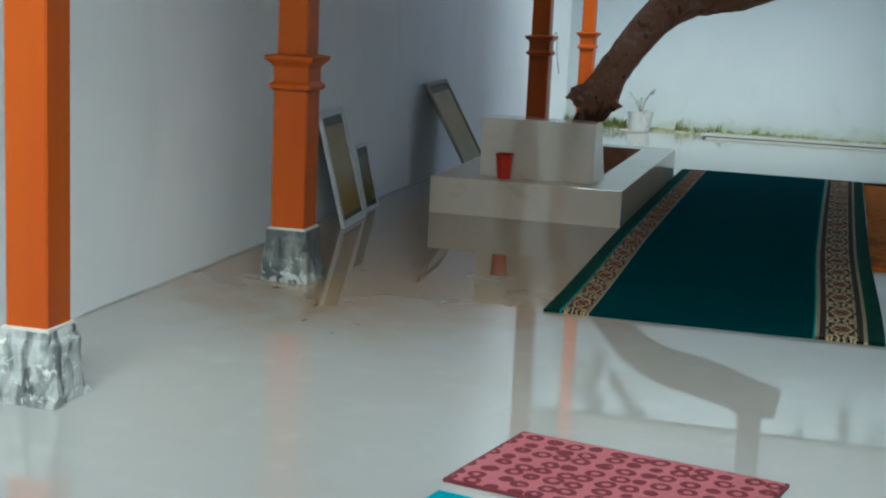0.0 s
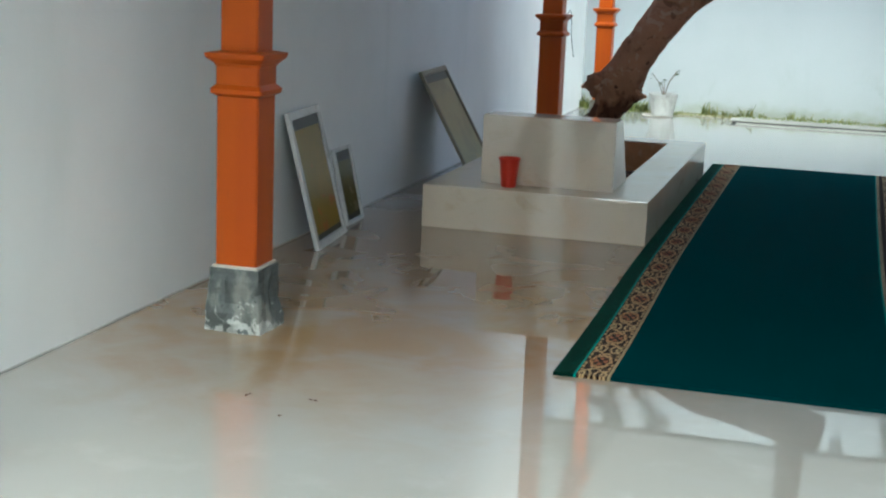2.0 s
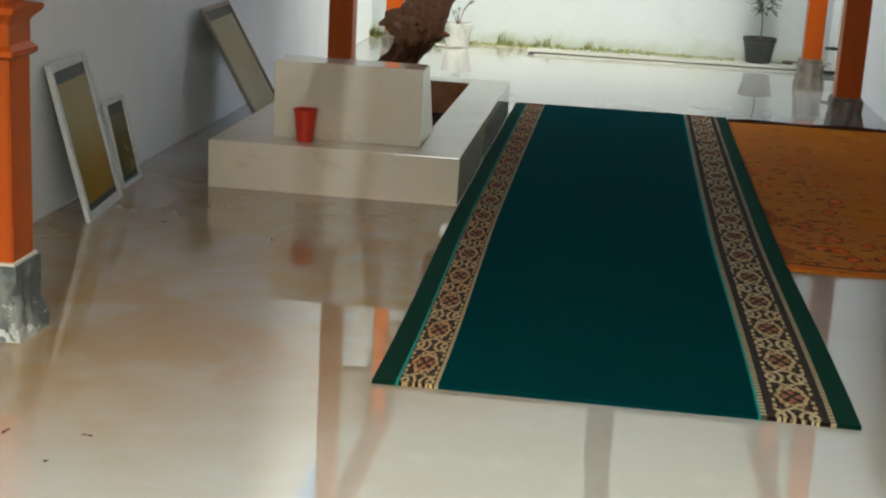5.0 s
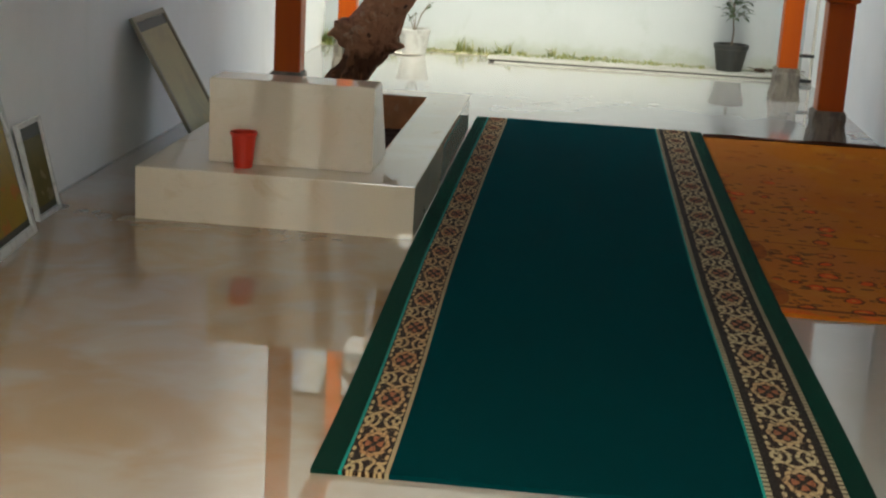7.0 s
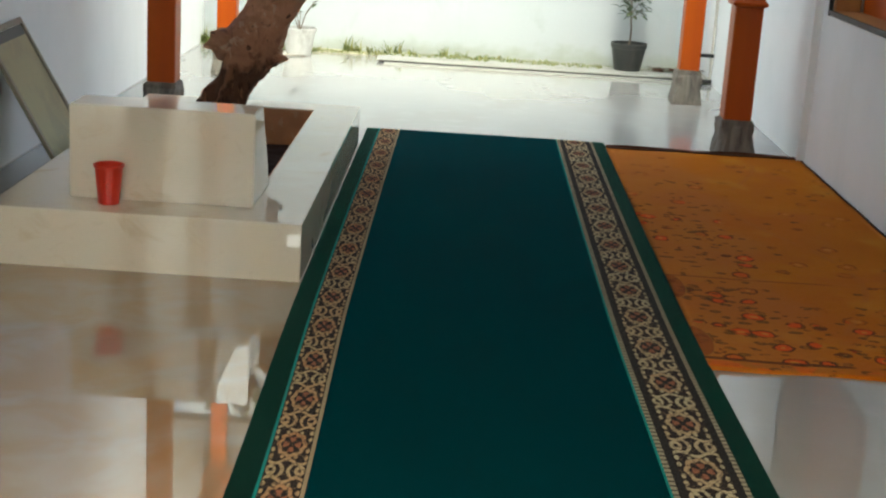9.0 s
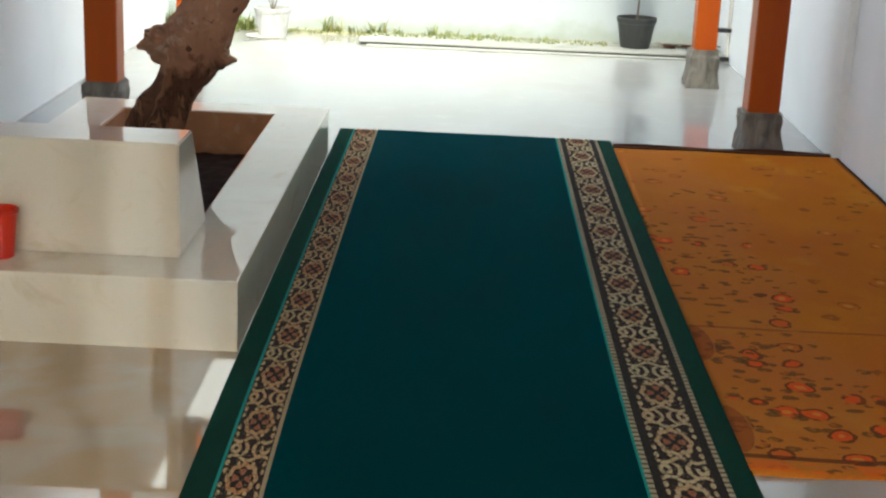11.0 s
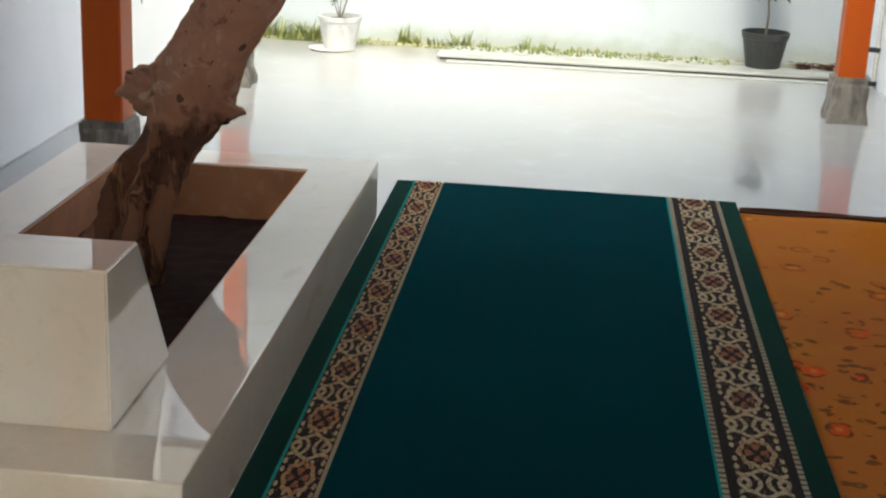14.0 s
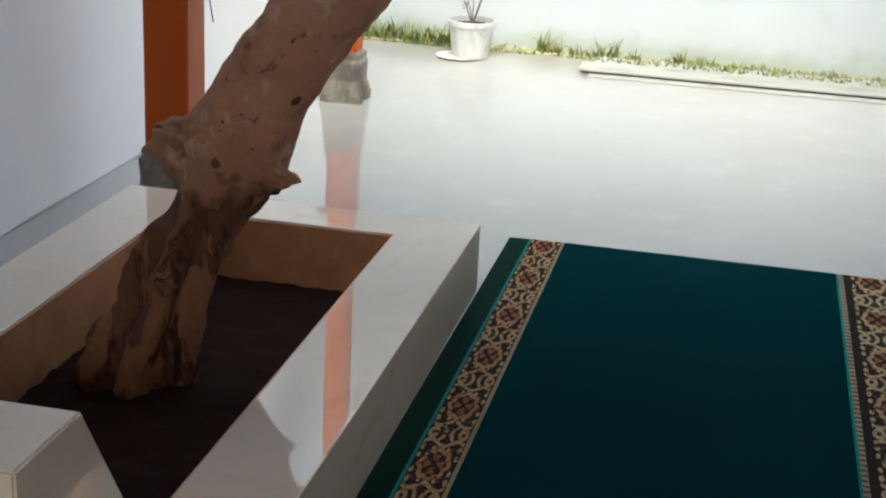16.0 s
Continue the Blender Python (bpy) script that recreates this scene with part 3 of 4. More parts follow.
for x, y0, y1 in ((-1.035, 0.0, 6.6), (1.82, 4.7, 6.6)):
    tagged(link("beam", box(x - 0.06, x + 0.06, y0, y1, ROOF_Z + 0.082, 2.83, 0.006), M_PAINT), "orange-painted wooden beam lying on the columns", "beam", kind="structure")


# ---- tree planter ----
PX0, PX1, PY0, PY1, PZ = -1.04, -0.036, 2.08, 4.41, 0.19
QX0, QX1, QY0, QY1 = -0.84, -0.235, 2.64, 4.24
planter = thing("tree_planter", pose(-0.54, 3.2, 0), "cream marble-tiled planter with a low step and backrest block", "planter")
planter_inv = planter.matrix_world.inverted()


def planter_part(name, bm, material, label=""):
    bm.transform(planter_inv)
    return part(name, bm, material, planter, label)


g = 0.0012


def rim():
    """One tiled curb round the soil, with a broad step in front."""
    bm = bmesh.new()
    grid = {}
    xs, ys = (PX0, QX0, QX1, PX1), (PY0, QY0, QY1, PY1)
    for k, z in enumerate((0.0, PZ)):
        for i, x in enumerate(xs):
            for j, y in enumerate(ys):
                grid[i, j, k] = bm.verts.new((x, y, z))
    for i in range(3):
        for j in range(3):
            if (i, j) == (1, 1):
                continue
            bm.faces.new([grid[i, j, 1], grid[i + 1, j, 1], grid[i + 1, j + 1, 1], grid[i, j + 1, 1]])
            bm.faces.new([grid[i, j, 0], grid[i, j + 1, 0], grid[i + 1, j + 1, 0], grid[i + 1, j, 0]])
    for i in range(3):
        bm.faces.new([grid[i, 0, 0], grid[i + 1, 0, 0], grid[i + 1, 0, 1], grid[i, 0, 1]])
        bm.faces.new([grid[i + 1, 3, 0], grid[i, 3, 0], grid[i, 3, 1], grid[i + 1, 3, 1]])
        bm.faces.new([grid[0, i + 1, 0], grid[0, i, 0], grid[0, i, 1], grid[0, i + 1, 1]])
        bm.faces.new([grid[3, i, 0], grid[3, i + 1, 0], grid[3, i + 1, 1], grid[3, i, 1]])
    bm.faces.new([grid[2, 1, 0], grid[1, 1, 0], grid[1, 1, 1], grid[2, 1, 1]])
    bm.faces.new([grid[1, 2, 0], grid[2, 2, 0], grid[2, 2, 1], grid[1, 2, 1]])
    bm.faces.new([grid[1, 1, 0], grid[1, 2, 0], grid[1, 2, 1], grid[1, 1, 1]])
    bm.faces.new([grid[2, 2, 0], grid[2, 1, 0], grid[2, 1, 1], grid[2, 2, 1]])
    bmesh.ops.dissolve_limit(bm, angle_limit=0.01, verts=bm.verts, edges=bm.edges)
    sharp = [e for e in bm.edges if len(e.link_faces) == 2 and e.calc_face_angle(0) > 0.5 and max(v.co.z for v in e.verts) > 0.01]
    bmesh.ops.bevel(bm, geom=sharp, offset=0.004, segments=2, affect="EDGES", profile=0.6)
    return bm


planter_part("rim", rim(), M_TILE, "cream marble curb with a broad front step")


def backrest():
    x0, x1 = -0.82, -0.218
    prof = [(2.255, PZ + 0.0005), (2.255, 0.5), (2.44, 0.5), (2.638, PZ + 0.0005)]
    bm = bmesh.new()
    a = [bm.verts.new((x0, y, z)) for y, z in prof]
    b = [bm.verts.new((x1, y, z)) for y, z in prof]
    bm.faces.new(a)
    bm.faces.new(b[::-1])
    for i in range(4):
        j = (i + 1) % 4
        bm.faces.new((a[j], a[i], b[i], b[j]))
    bmesh.ops.bevel(bm, geom=bm.edges[:], offset=0.004, segments=2, affect="EDGES")
    return bm


planter_part("backrest_block", backrest(), M_TILE, "upright cream marble block with sloping back")


def soil():
    bm = bmesh.new()
    nx, ny = 30, 80
    rows = [[bm.verts.new((QX0 + 0.006 + (QX1 - QX0 - 0.012) * i / nx, QY0 + 0.007 + (QY1 - QY0 - 0.014) * j / ny,
                           0.018 + 0.010 * noise.noise(Vector((i * 0.4, j * 0.4, 0))) + 0.004 * noise.noise(Vector((i * 1.3, j * 1.3, 4)))))
             for i in range(nx + 1)] for j in range(ny + 1)]
    for a, b in zip(rows, rows[1:]):
        for i in range(nx):
            bm.faces.new((a[i], a[i + 1], b[i + 1], b[i]))
    return bm


# thin brown sheets added over the pit's inner faces
for x0, x1, y0, y1 in ((QX0 + 0.0005, QX0 + 0.005, QY0 + 0.006, QY1 - 0.006), (QX1 - 0.005, QX1 - 0.0005, QY0 + 0.006, QY1 - 0.006),
                       (QX0 + 0.0005, QX1 - 0.0005, QY1 - 0.0055, QY1 - 0.0008), (QX0 + 0.0005, QX1 - 0.0005, QY0 + 0.0008, QY0 + 0.0055)):
    planter_part("lining", box(x0, x1, y0, y1, 0.0, PZ - 0.006), M_LINING, "thin brown lining")
planter_part("soil", soil(), M_SOIL, "dark bare soil").data.shade_smooth()

# ---- tree ----
tree = thing("tree", pose(-0.64, 3.56, 0.03), "leaning gnarled tree with grey-brown bark and a knotted foot", "tree")
tree_inv = tree.matrix_world.inverted()


def trunk():
    knots = [(-0.66, 3.54, -0.03, 0.108), (-0.65, 3.545, 0.03, 0.102), (-0.61, 3.56, 0.14, 0.088), (-0.55, 3.58, 0.28, 0.077), (-0.495, 3.60, 0.40, 0.074), (-0.455, 3.60, 0.49, 0.104),
             (-0.425, 3.60, 0.57, 0.116), (-0.378, 3.61, 0.67, 0.100), (-0.307, 3.65, 0.788, 0.097), (-0.227, 3.76, 0.926, 0.101), (-0.119, 3.88, 1.065, 0.110),
             (0.063, 3.97, 1.175, 0.122), (0.303, 3.99, 1.225, 0.128), (0.48, 3.99, 1.28, 0.120), (0.60, 3.99, 1.315, 0.112), (0.70, 3.99, 1.335, 0.108), (0.77, 3.99, 1.345, 0.092)]
    path = smooth_path(knots, 16)
    bm = bmesh.new()
    n = 72
    rings = []
    for i, p in enumerate(path):
        a0, a1 = Vector(path[max(i - 1, 0)][:3]), Vector(path[min(i + 1, len(path) - 1)][:3])
        d = (a1 - a0).normalized()
        side = Vector((0, 1, 0)).cross(d).normalized()
        fore = d.cross(side).normalized()
        c = Vector(p[:3])
        ring = []
        for k in range(n):
            t = 2 * math.pi * k / n
            way = side * math.cos(t) + fore * math.sin(t)
            q = c + way * p[3]
            low = max(0.0, min(1.0, (0.47 - c.z) / 0.12))
            strand = 0.26 * low * math.cos(t * 5 + c.z * 7 + 1.5 * noise.noise(c * 3))
            lump = 0.05 * noise.noise(q * 7) + 0.06 * noise.noise(q * 17) + 0.04 * noise.noise(q * 40) + low * 0.20 * noise.noise(Vector((q.x * 24, q.y * 24, q.z * 8)))
            ring.append(c + way * p[3] * (1 + strand + lump * (1.0 + 0.8 * low)))
        rings.append(ring)
    return loft(rings, bm=bm)


bm = trunk()
bm.transform(tree_inv)
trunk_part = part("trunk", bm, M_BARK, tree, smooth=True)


def knob(c, r, stretch, seed):
    bm = bmesh.new()
    bmesh.ops.create_icosphere(bm, subdivisions=4, radius=1.0)
    for v in bm.verts:
        d = v.co.normalized()
        k = 1 + 0.32 * noise.noise(d * 2.1 + Vector((seed, 0, 0))) + 0.22 * noise.noise(d * 5 + Vector((0, seed, 0)))
        v.co = Vector(c) + Vector((d.x * stretch[0], d.y * stretch[1], d.z * stretch[2])) * r * k
    bm.transform(tree_inv)
    return bm


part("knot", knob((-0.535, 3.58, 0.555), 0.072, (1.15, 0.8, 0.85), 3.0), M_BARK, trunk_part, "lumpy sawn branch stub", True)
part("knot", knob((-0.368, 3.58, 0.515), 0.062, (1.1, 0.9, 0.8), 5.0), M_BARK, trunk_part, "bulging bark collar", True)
limb = smooth_path([(0.57, 3.99, 1.34, 0.090), (0.60, 4.0, 1.50, 0.076), (0.61, 4.03, 1.85, 0.070), (0.65, 4.12, 2.35, 0.064), (0.72, 4.35, 2.95, 0.055), (0.82, 4.7, 3.5, 0.035)], 8)
bm = tube([p[:3] for p in limb], [p[3] for p in limb], 18, 0.12)
bm.transform(tree_inv)
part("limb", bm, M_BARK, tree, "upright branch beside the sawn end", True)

# ---- red cup ----
cup = thing("cup", pose(-0.678, 2.203, PZ), "red plastic tumbler on the planter step", "cup")
body = part("body", loft([circle(0.032, 0.0), circle(0.034, 0.004), circle(0.045, 0.121), circle(0.047, 0.127), circle(0.044, 0.127), circle(0.033, 0.010)]), M_RED, cup, smooth=False)
part("rim", loft([circle(0.0472, 0.119), circle(0.0495, 0.122), circle(0.0495, 0.129), circle(0.0465, 0.130), circle(0.0465, 0.121)], cap=False), M_RED, body)


# ---- leaning pictures ----
def picture(foot, yaw, lean, w, h, sheet, bar, label, wood=None):
    """Stands on its lower edge at foot (its southern lower corner), runs north, leans west."""
    m = pose(*foot, 0, 0, yaw) @ pose(0, 0, 0, 0, -lean, 0)
    p = thing("framed_picture", m, label, "picture", "pictures leaning on the wall")
    t, wood = 0.018, wood or M_FRAME
    part("stile", box(-t, 0, 0, bar, 0, h, 0.003), wood, p)
    part("stile", box(-t, 0, w - bar, w, 0, h, 0.003), wood, p)
    part("rail", box(-t, 0, bar + g, w - bar - g, 0, bar, 0.003), wood, p)
    part("rail", box(-t, 0, bar + g, w - bar - g, h - bar, h, 0.003), wood, p)
    mount = part("mount", box(-t + 0.002, -0.009, bar + g, w - bar - g, bar + g, h - bar - g), M_DARK, p, "dark mount")
    part("sheet", box(-0.0085, -0.006, bar + 0.016, w - bar - 0.016, bar + 0.025, h - bar - 0.045), sheet, mount)
    return p


picture((-1.245, 1.345, 0.0), 5, 14.5, 0.44, 0.565, M_PIC_A, 0.032, "silver-framed olive landscape picture leaning on the wall")
picture((-1.325, 1.915, 0.0), 2, 13, 0.235, 0.345, M_PIC_B, 0.018, "small silver-framed dark picture leaning beside a larger one")
picture((-1.045, 3.12, 0.0), 3, 29, 0.55, 0.69, M_PIC_C, 0.026, "dull bronze-framed faded sheet leaning between wall and planter", M_BRONZE)

# ---- green runner carpet ----
LEN = 4.865
runner = thing("runner_carpet", pose(0, 0, 0), "long dark green runner carpet with patterned cream borders", "carpet")


def strip(u0, u1, h=0.011, y1=LEN):
    """A lengthwise strip of pile; the far end drifts a little west, the near end lies slightly askew."""
    bm = bmesh.new()
    n, c = 60, (u0 + u1) / 2
    rings = []
    for i in range(n + 1):
        t = i / n
        y = t * y1
        k = min(1.0, y / 2.0)
        drift = -0.028 * k * k * (3 - 2 * k) + 0.002 * math.sin(t * 7)
        ring = []
        for u, z in ((u0, 0.0005), (u1, 0.0005), (u1, h), (u0, h)):
            ring.append((u + drift - c, y + (0.004 * math.sin(u * 9) if i in (0, n) else 0), z))
        rings.append(ring)
    loft(rings, bm=bm)
    uv = bm.loops.layers.uv.new("along")
    across = (u0 - c, u1 - c, u1 - c, u0 - c)
    bm.verts.index_update()
    for f in bm.faces:
        for lp in f.loops:
            lp[uv].uv = (across[lp.vert.index % 4], lp.vert.co.y)
    return bm, c


def runner_part(name, u0, u1, material, label=""):
    bm, c = strip(u0, u1, 0.011 + 0.0006 * (round(u0 * 1000) % 3))
    ob = part(name, bm, material, runner, label)
    ob.location.x = c
    return ob


PERIOD = 0.2905
M_BORDER_L = border_mat(0.091, PERIOD, (0.38, 0.27, 0.14), (0.36, 0.17, 0.07))
M_BORDER_R = border_mat(0.116, PERIOD, (0.42, 0.34, 0.20), (0.38, 0.24, 0.12))
runner_part("edge_band", 0.0, 0.060, M_GREEN_EDGE)
runner_part("stripe", 0.060, 0.067, M_TEAL, "thin teal stripe")
runner_part("border", 0.067, 0.158, M_BORDER_L, "dark brown border with cream and rust medallions")
runner_part("stripe", 0.158, 0.167, M_CREAM, "thin cream stripe")
runner_part("field", 0.167, 0.955, M_GREEN, "plain dark green pile")
runner_part("stripe", 0.955, 0.962, M_TEAL, "thin teal stripe")
runner_part("stripe", 0.962, 0.976, M_BEADED, "beaded cream stripe")
runner_part("stripe", 0.976, 0.994, M_BROWN, "dark brown stripe")
runner_part("border", 0.994, 1.110, M_BORDER_R, "dark brown border with cream and rust medallions")
runner_part("stripe", 1.110, 1.128, M_BROWN, "dark brown stripe")
runner_part("stripe", 1.128, 1.141, M_BEADED, "beaded cream stripe")
runner_part("edge_band", 1.141, 1.20, M_GREEN_EDGE)

# ---- orange carpet ----
orange = thing("orange_carpet", pose(0, 0, 0), "worn orange-brown floral carpet beside the green runner", "carpet")


def wavy_sheet(x0, x1, y0, y1, h, nx, ny, wave, lift=0.0):
    def place(u, v):
        x, y = x0 + (x1 - x0) * u, y0 + (y1 - y0) * v
        z = h + wave * max(0.0, noise.noise(Vector((x * 3, y * 3, 7)))) + lift * max(0.0, (v - 0.985) / 0.015) * (0.6 + 0.4 * math.sin(u * 11))
        x += 0.006 * noise.noise(Vector((1, y * 4, 2))) * (1 if u in (0, 1) else 0)
        y += 0.010 * noise.noise(Vector((x * 5, 3, 2))) * (1 if v in (0, 1) else 0)
        return x, y, z
    bm = bmesh.new()
    top = [[bm.verts.new(place(i / nx, j / ny)) for i in range(nx + 1)] for j in range(ny + 1)]
    low = [[bm.verts.new((v.co.x, v.co.y, 0.0006)) for v in row] for row in top]
    for j in range(ny):
        for i in range(nx):
            bm.faces.new((top[j][i], top[j][i + 1], top[j + 1][i + 1], top[j + 1][i]))
    for j in range(ny):
        bm.faces.new((top[j + 1][0], low[j + 1][0], low[j][0], top[j][0]))
        bm.faces.new((top[j][nx], low[j][nx], low[j + 1][nx], top[j + 1][nx]))
    for i in range(nx):
        bm.faces.new((top[0][i], low[0][i], low[0][i + 1], top[0][i + 1]))
        bm.faces.new((top[ny][i + 1], low[ny][i + 1], low[ny][i], top[ny][i]))
    return bm


part("surface", wavy_sheet(1.176, 2.138, 1.485, 4.735, 0.007, 40, 120, 0.006), M_ORANGE, orange, smooth=True)
part("binding", wavy_sheet(1.176, 2.138, 4.737, 4.765, 0.012, 40, 3, 0.008, 0.012), M_ORANGE_EDGE, orange, "dark curled end binding")
part("binding", wavy_sheet(2.139, 2.150, 1.485, 4.765, 0.009, 2, 120, 0.004), M_ORANGE_EDGE, orange, "dark side binding")

# ---- mats by the entrance ----
mat_a = thing("door_mat", pose(0.251, -1.48, 0, 0, 0, -12.5), "pink mat with dark maroon rings on the floor", "mat")
part("surface", box(0.008, 0.697, -0.442, -0.008, 0.0, 0.011, 0.003), M_PINK, mat_a)
for b in ((0.0, 0.705, -0.0075, 0.0), (0.0, 0.705, -0.45, -0.4425), (0.0, 0.0075, -0.442, -0.008), (0.6975, 0.705, -0.442, -0.008)):
    part("binding", box(*b, 0.0, 0.009, 0.002), M_PINK_EDGE, mat_a)
mat_b = thing("floor_mat", pose(0.168, -2.0, 0, 0, 0, -12.5), "blue-green mat behind a pink one", "mat")
part("surface", box(0.0, 0.9, -0.7, 0.0, 0.0, 0.010, 0.003), M_CYAN, mat_b)


# ---- planting bed ----
tagged(link("planting_bed", box(X_LEFT, X_RIGHT - 0.042, 7.80, Y_BACK - 0.002, 0.0005, 0.012), M_BED), "narrow mossy bed along the garden wall", "bed", kind="structure")
tagged(link("kerb_slab", box(-0.155, 2.118, 7.43, 7.62, 0.018, 0.028, 0.003), M_KERB), "low worn concrete kerb", "kerb", kind="structure")
# shade below the slab's front edge, built as a strip in the dark iron colour
tagged(link("kerb_gap_shade", box(-0.14, 2.118, 7.436, 7.62, 0.0085, 0.0175), M_METAL), "dark strip put in for the shade under the kerb slab", "kerb", kind="structure")
tagged(link("kerb_foot", box(-0.10, 2.118, 7.37, 7.799, 0.0005, 0.008, 0.002), M_KERB), "pale concrete footing of the kerb", "kerb", kind="structure")
tagged(link("kerb_fill", box(-0.10, 2.118, 7.621, 7.78, 0.0085, 0.026, 0.003), M_KERB), "pale concrete strip behind the kerb", "kerb", kind="structure")


def blade(bm, x, y, z, h, a, bend, w):
    dx, dy = math.cos(a), math.sin(a)
    prev = None
    for i in range(4):
        t = i / 3
        r = bend * t * t * h
        ww = w * (1 - t) + 0.0006
        c = (x + dx * r, y + dy * r, z + h * t * (1 - 0.25 * bend * t))
        p = (bm.verts.new((c[0] - dy * ww, c[1] + dx * ww, c[2])), bm.verts.new((c[0] + dy * ww, c[1] - dx * ww, c[2])))
        if prev:
            bm.faces.new((prev[0], prev[1], p[1], p[0]))
        prev = p


def weeds():
    rnd = random.Random(4)
    bm = bmesh.new()
    for x0, x1, n, h in ((-1.40, -0.85, 260, 0.06), (-0.85, -0.5, 160, 0.04), (-0.5, 0.15, 300, 0.035), (0.15, 0.55, 260, 0.045), (0.55, 1.25, 420, 0.045), (1.25, 2.1, 160, 0.03)):
        for i in range(n):
            x = rnd.uniform(x0, x1)
            clump = 0.5 + max(0.0, noise.noise(Vector((x * 9, 0, 0)))) * 1.6
            blade(bm, x, rnd.uniform(7.77, 7.90), 0.005, h * clump * rnd.uniform(0.5, 1.3), rnd.uniform(0, 6.28), rnd.uniform(0.2, 1.0), rnd.uniform(0.003, 0.007))
    for i in range(520):
        x = rnd.uniform(-0.1, 1.4)
        k = 0.35 + max(0.0, noise.noise(Vector((x * 6, 3, 0)))) * 1.6
        blade(bm, x, rnd.uniform(7.64, 7.78), 0.024, 0.045 * k * rnd.uniform(0.5, 1.2), rnd.uniform(0, 6.28), rnd.uniform(0.3, 1.1), rnd.uniform(0.004, 0.009))
    tufts = [(-1.40 + 0.055 * i, 0.115) for i in range(11)] + [(-0.40, 0.12), (-0.31, 0.085), (-0.20, 0.075), (-0.10, 0.10), (-0.03, 0.12), (0.06, 0.06), (0.30, 0.09), (0.43, 0.07), (0.70, 0.06), (1.0, 0.05)]
    for cx, h in tufts:
        cx, cy = cx + rnd.uniform(-0.02, 0.02), rnd.uniform(7.80, 7.87)
        for i in range(15):
            blade(bm, cx + rnd.uniform(-0.03, 0.03), cy + rnd.uniform(-0.025, 0.025), 0.005, h * rnd.uniform(0.55, 1.2), rnd.uniform(0, 6.28), rnd.uniform(0.3, 1.1), rnd.uniform(0.006, 0.011))
    return bm


tagged(link("weeds", weeds(), M_GRASS), "patchy green weeds and grass along the wall", "grass", kind="stuff")


# ---- pot plants ----
def leaf(bm, base, way, length, width):
    way = Vector(way).normalized()
    side = way.cross(Vector((0, 0, 1)))
    side = side.normalized() if side.length > 0.01 else Vector((1, 0, 0))
    up = side.cross(way)
    b = Vector(base)
    spine = [b + way * length * t - up * (0.25 * length * t * t) for t in (0, 0.35, 0.7, 1)]
    ws = (0.1, 1.0, 0.75, 0.05)
    prev = None
    for s, w in zip(spine, ws):
        p = (bm.verts.new(s - side * width * w + up * width * 0.25 * w), bm.verts.new(s), bm.verts.new(s + side * width * w + up * width * 0.25 * w))
        if prev:
            bm.faces.new((prev[0], prev[1], p[1], p[0]))
            bm.faces.new((prev[1], prev[2], p[2], p[1]))
        prev = p


def pot(owner, r0, r1, h, material, lip):
    p = part("pot", loft([circle(r0, 0), circle(r0 + 0.003, 0.005), circle(r1 - 0.004, h - lip), circle(r1 - 0.006, h - lip), circle(r1 - 0.012, h - 0.03)]), material, owner)
    part("rim", loft([circle(r1 - 0.003, h - lip + 0.001), circle(r1 + 0.002, h - lip + 0.003), circle(r1 + 0.005, h - 0.002), circle(r1 + 0.003, h), circle(r1 - 0.006, h), circle(r1 - 0.008, h - lip + 0.001)], cap=False), material, p)
    part("soil", loft([circle(r1 - 0.013, h - 0.034), circle(r1 - 0.013, h - 0.026)]), M_SOIL, p)


black = thing("pot_plant", pose(1.575, 7.66, 0.0265), "young shrub in a black plastic pot on the kerb", "plant")
pot(black, 0.088, 0.122, 0.19, M_POT_BLACK, 0.035)
stem = smooth_path([(0, 0, 0.16), (0.006, 0, 0.28), (-0.006, 0.004, 0.40), (0.0, 0, 0.56)], 4)
part("stem", tube(stem, [0.007 - 0.004 * i / len(stem) for i in range(len(stem))], 8), M_STEM, black)
rnd = random.Random(12)
bm = bmesh.new()
for i in range(120):
    a, el = rnd.uniform(0, 6.28), rnd.uniform(-0.5, 0.9)
    z = rnd.uniform(0.36, 0.64)
    r = rnd.uniform(0.01, 0.09) * (1.1 - abs(z - 0.48) * 2.2)
    leaf(bm, (r * math.cos(a), r * math.sin(a), z), (math.cos(a), math.sin(a), el), rnd.uniform(0.045, 0.075), rnd.uniform(0.013, 0.021))
part("foliage", bm, M_LEAF, black)
for i in range(7):
    a = i * 0.9
    z = 0.36 + i * 0.035
    part("twig", tube([(0, 0, z), (0.045 * math.cos(a), 0.045 * math.sin(a), z + 0.035), (0.075 * math.cos(a), 0.075 * math.sin(a), z + 0.055)], [0.003, 0.0025, 0.0015], 6), M_STEM, black)

white = thing("pot_plant", pose(-0.705, 7.60, 0.0), "sparse flowering plant in a stained white pot", "plant")
part("saucer", loft([circle(0.10, 0.0005, cx=-0.05, cy=-0.03), circle(0.115, 0.012, cx=-0.05, cy=-0.03), circle(0.110, 0.012, cx=-0.05, cy=-0.03), circle(0.10, 0.004, cx=-0.05, cy=-0.03)]), M_TRIM, white, "flat grey saucer")
pot(white, 0.082, 0.115, 0.185, M_POT_WHITE, 0.03)
bm = bmesh.new()
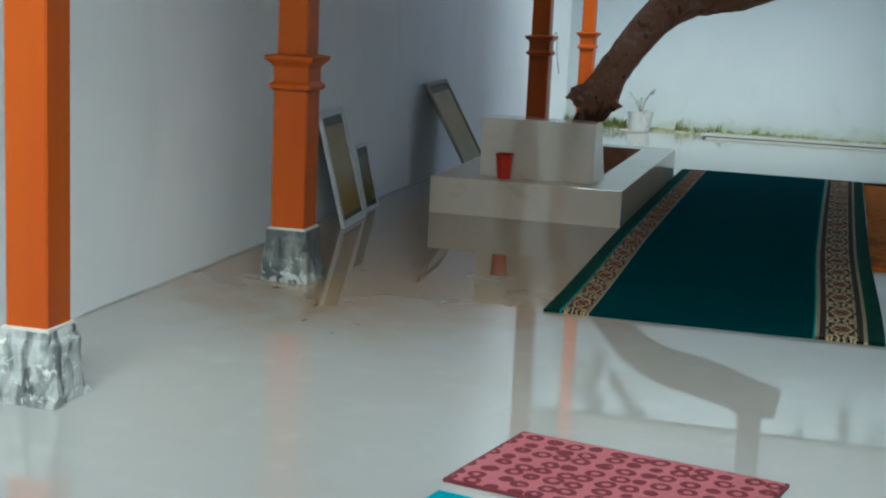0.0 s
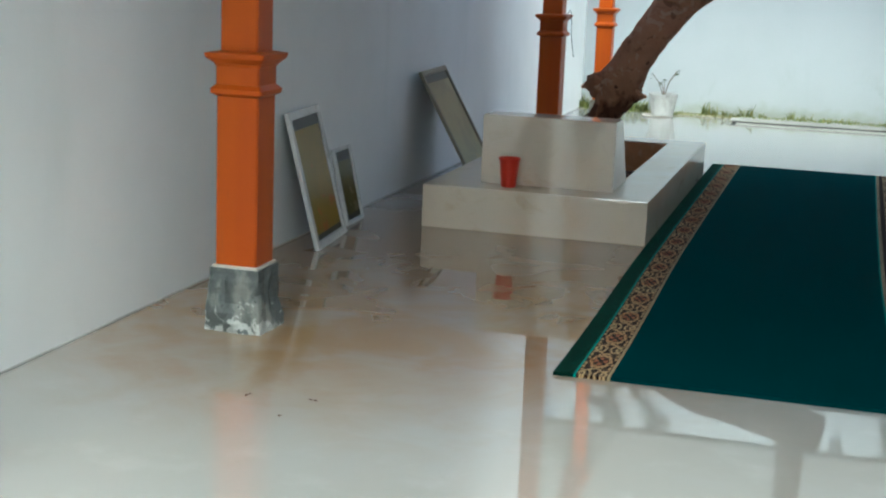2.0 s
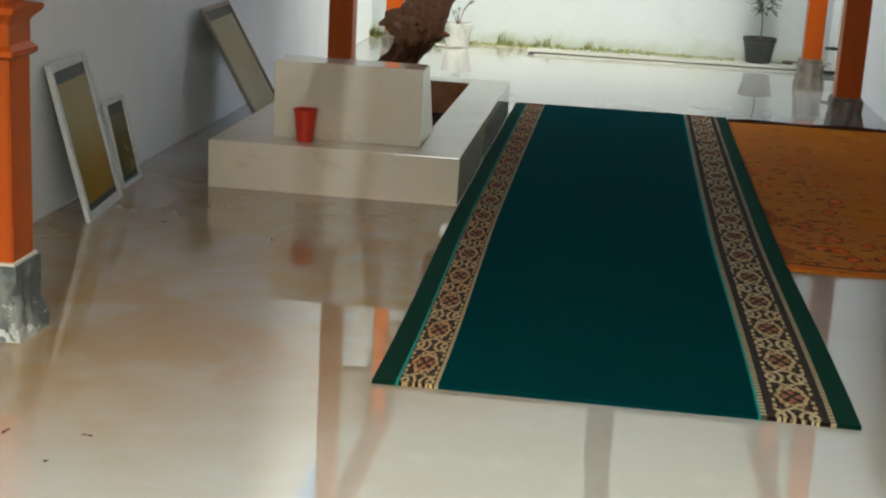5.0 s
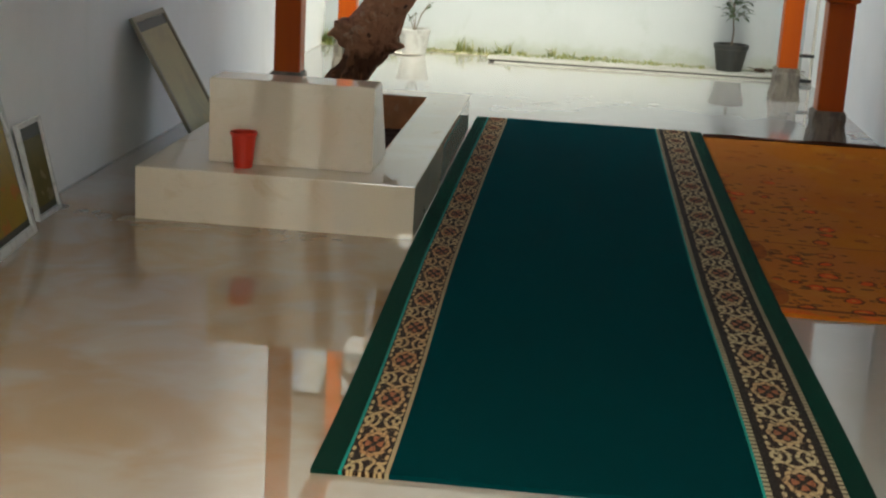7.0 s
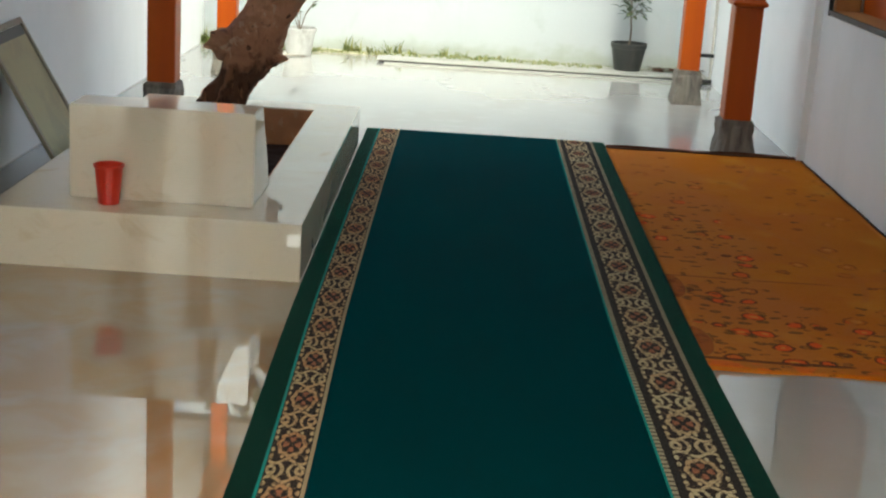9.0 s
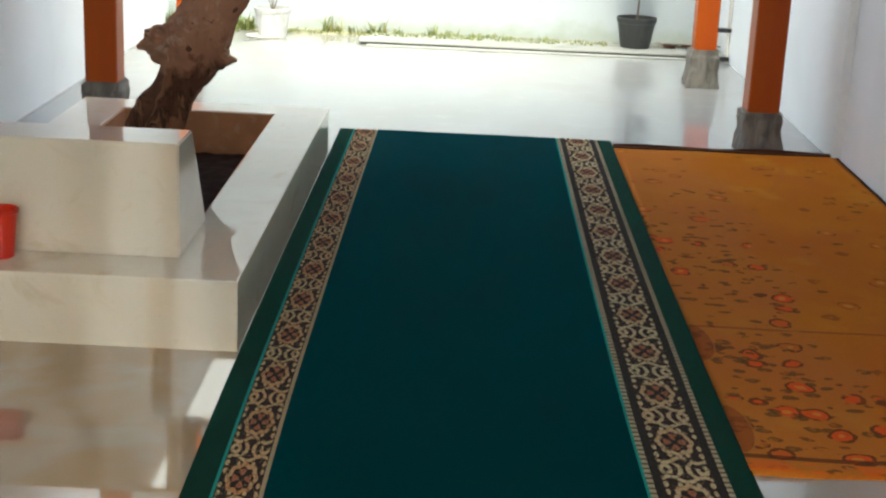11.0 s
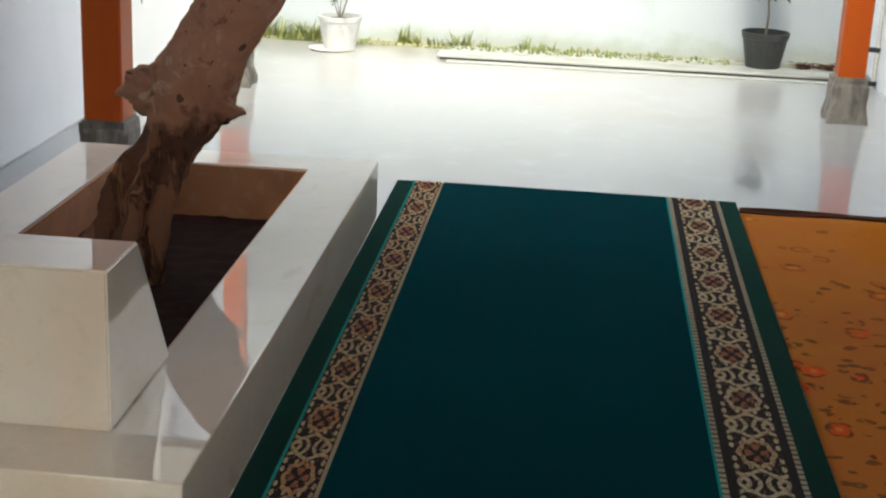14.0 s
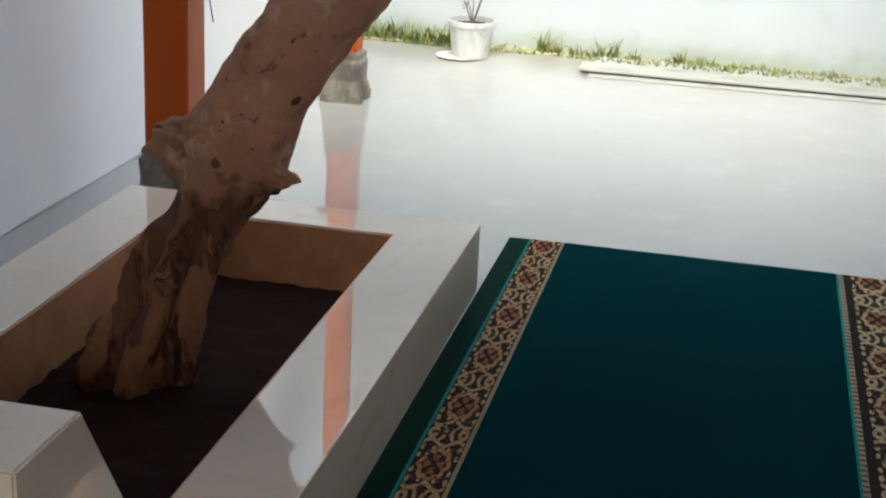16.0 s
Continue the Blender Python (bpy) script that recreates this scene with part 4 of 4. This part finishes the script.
for a, l, hh in ((0.3, 0.10, 0.36), (2.7, 0.11, 0.33), (1.5, 0.02, 0.30), (4.4, 0.05, 0.28), (5.6, 0.14, 0.38)):
    tip = (l * math.cos(a), l * math.sin(a), hh)
    part("stem", tube([(0, 0, 0.15), (tip[0] * 0.4, tip[1] * 0.4, 0.15 + (hh - 0.15) * 0.6), tip], [0.004, 0.003, 0.002], 6), M_STEM, white)
    for k in range(6):
        b = a + rnd.uniform(-2, 2)
        leaf(bm, (tip[0], tip[1], hh - rnd.uniform(0, 0.03)), (math.cos(b), math.sin(b), rnd.uniform(-0.3, 0.7)), rnd.uniform(0.02, 0.04), 0.010)
part("foliage", bm, M_LEAF, white)

# ---- creeper over the garden wall ----
def creeper(strands, seed):
    rnd = random.Random(seed)
    bm = bmesh.new()
    for x, length in strands:
        n = int(length / 0.03)
        for i in range(n):
            z = 2.94 - length * i / n
            x += rnd.uniform(-0.03, 0.03)
            for k in range(2):
                a = rnd.uniform(0, 6.28)
                leaf(bm, (x + rnd.uniform(-0.03, 0.03), 7.885 + rnd.uniform(-0.03, 0.02), z), (math.cos(a), -0.4, math.sin(a) - 0.5), rnd.uniform(0.05, 0.09), rnd.uniform(0.015, 0.026))
    return bm


tagged(link("creeper", creeper([(-1.25, 0.5), (-1.05, 0.75), (-0.9, 0.35), (-0.72, 0.6), (-0.5, 0.3), (0.95, 0.3), (1.25, 0.5), (1.5, 0.35)], 21), M_LEAF), "sparse dark creeper hanging over the garden wall's top", "creeper", kind="stuff")

# ---- lantern on the courtyard column ----
def hexagon(r, z):
    return circle(r, z, 6)


lantern = thing("hanging_lantern", pose(-0.83, 5.98, 1.74), "dark iron hexagonal lantern on a bracket from a courtyard column", "lantern")
part("base", loft([hexagon(0.022, -0.012), hexagon(0.040, 0.0), hexagon(0.042, 0.010)]), M_METAL, lantern)
part("glass", loft([hexagon(0.036, 0.0105), hexagon(0.054, 0.17)]), M_PANE, lantern, "six clouded grey panes")
for i in range(6):
    a0 = math.pi / 3 * i
    c, sn = math.cos(a0), math.sin(a0)
    part("bar", tube([(0.0385 * c, 0.0385 * sn, 0.0105), (0.0565 * c, 0.0565 * sn, 0.17)], [0.004, 0.004], 6), M_METAL, lantern)
part("roof", loft([hexagon(0.064, 0.1705), hexagon(0.066, 0.178), hexagon(0.030, 0.225), hexagon(0.008, 0.255)]), M_METAL, lantern)
arm = smooth_path([(0.0, 0.0, 0.2555), (-0.015, 0.04, 0.33), (-0.07, 0.18, 0.36), (-0.125, 0.32, 0.30), (-0.158, 0.437, 0.20)], 6)
part("bracket", tube(arm, [0.006] * len(arm), 8), M_METAL, lantern, "curved iron bracket")

# ---- pipe by the garden wall ----
pipe = thing("wall_pipe", pose(2.103, 7.36, 0.0), "thin pale downpipe with two dark brackets", "pipe")
part("pipe", loft([circle(0.010, 0.001, 12), circle(0.010, 2.7, 12)]), M_TRIM, pipe)
for z in (0.012, 0.185):
    part("bracket", box(-0.085, 0.014, -0.014, 0.014, z, z + 0.024, 0.004), M_METAL, pipe)


# ---- small litter ----
rnd = random.Random(8)
bm = bmesh.new()
for x, y in ((-0.724, -0.529), (-0.548, -0.511), (-0.579, -0.672), (-1.30, 1.10), (1.78, 7.70), (1.84, 7.72), (1.9, 7.69), (1.97, 7.72), (2.04, 7.70)):
    for k in range(2 if y < 2 else 16):
        a = rnd.uniform(0, 6.28)
        w = 0.0 if y < 2 else 0.05
        leaf(bm, (x + rnd.uniform(-w, w), y + rnd.uniform(-w, w) * 0.6, 0.004 if y < 2 else 0.03 + rnd.uniform(0, 0.02)), (math.cos(a), math.sin(a), 0.15), 0.016 if y < 2 else 0.05, 0.005 if y < 2 else 0.014)
tagged(link("dry_leaves", bm, M_ORANGE_EDGE), "scattered dry brown leaves", "leaves", kind="stuff")
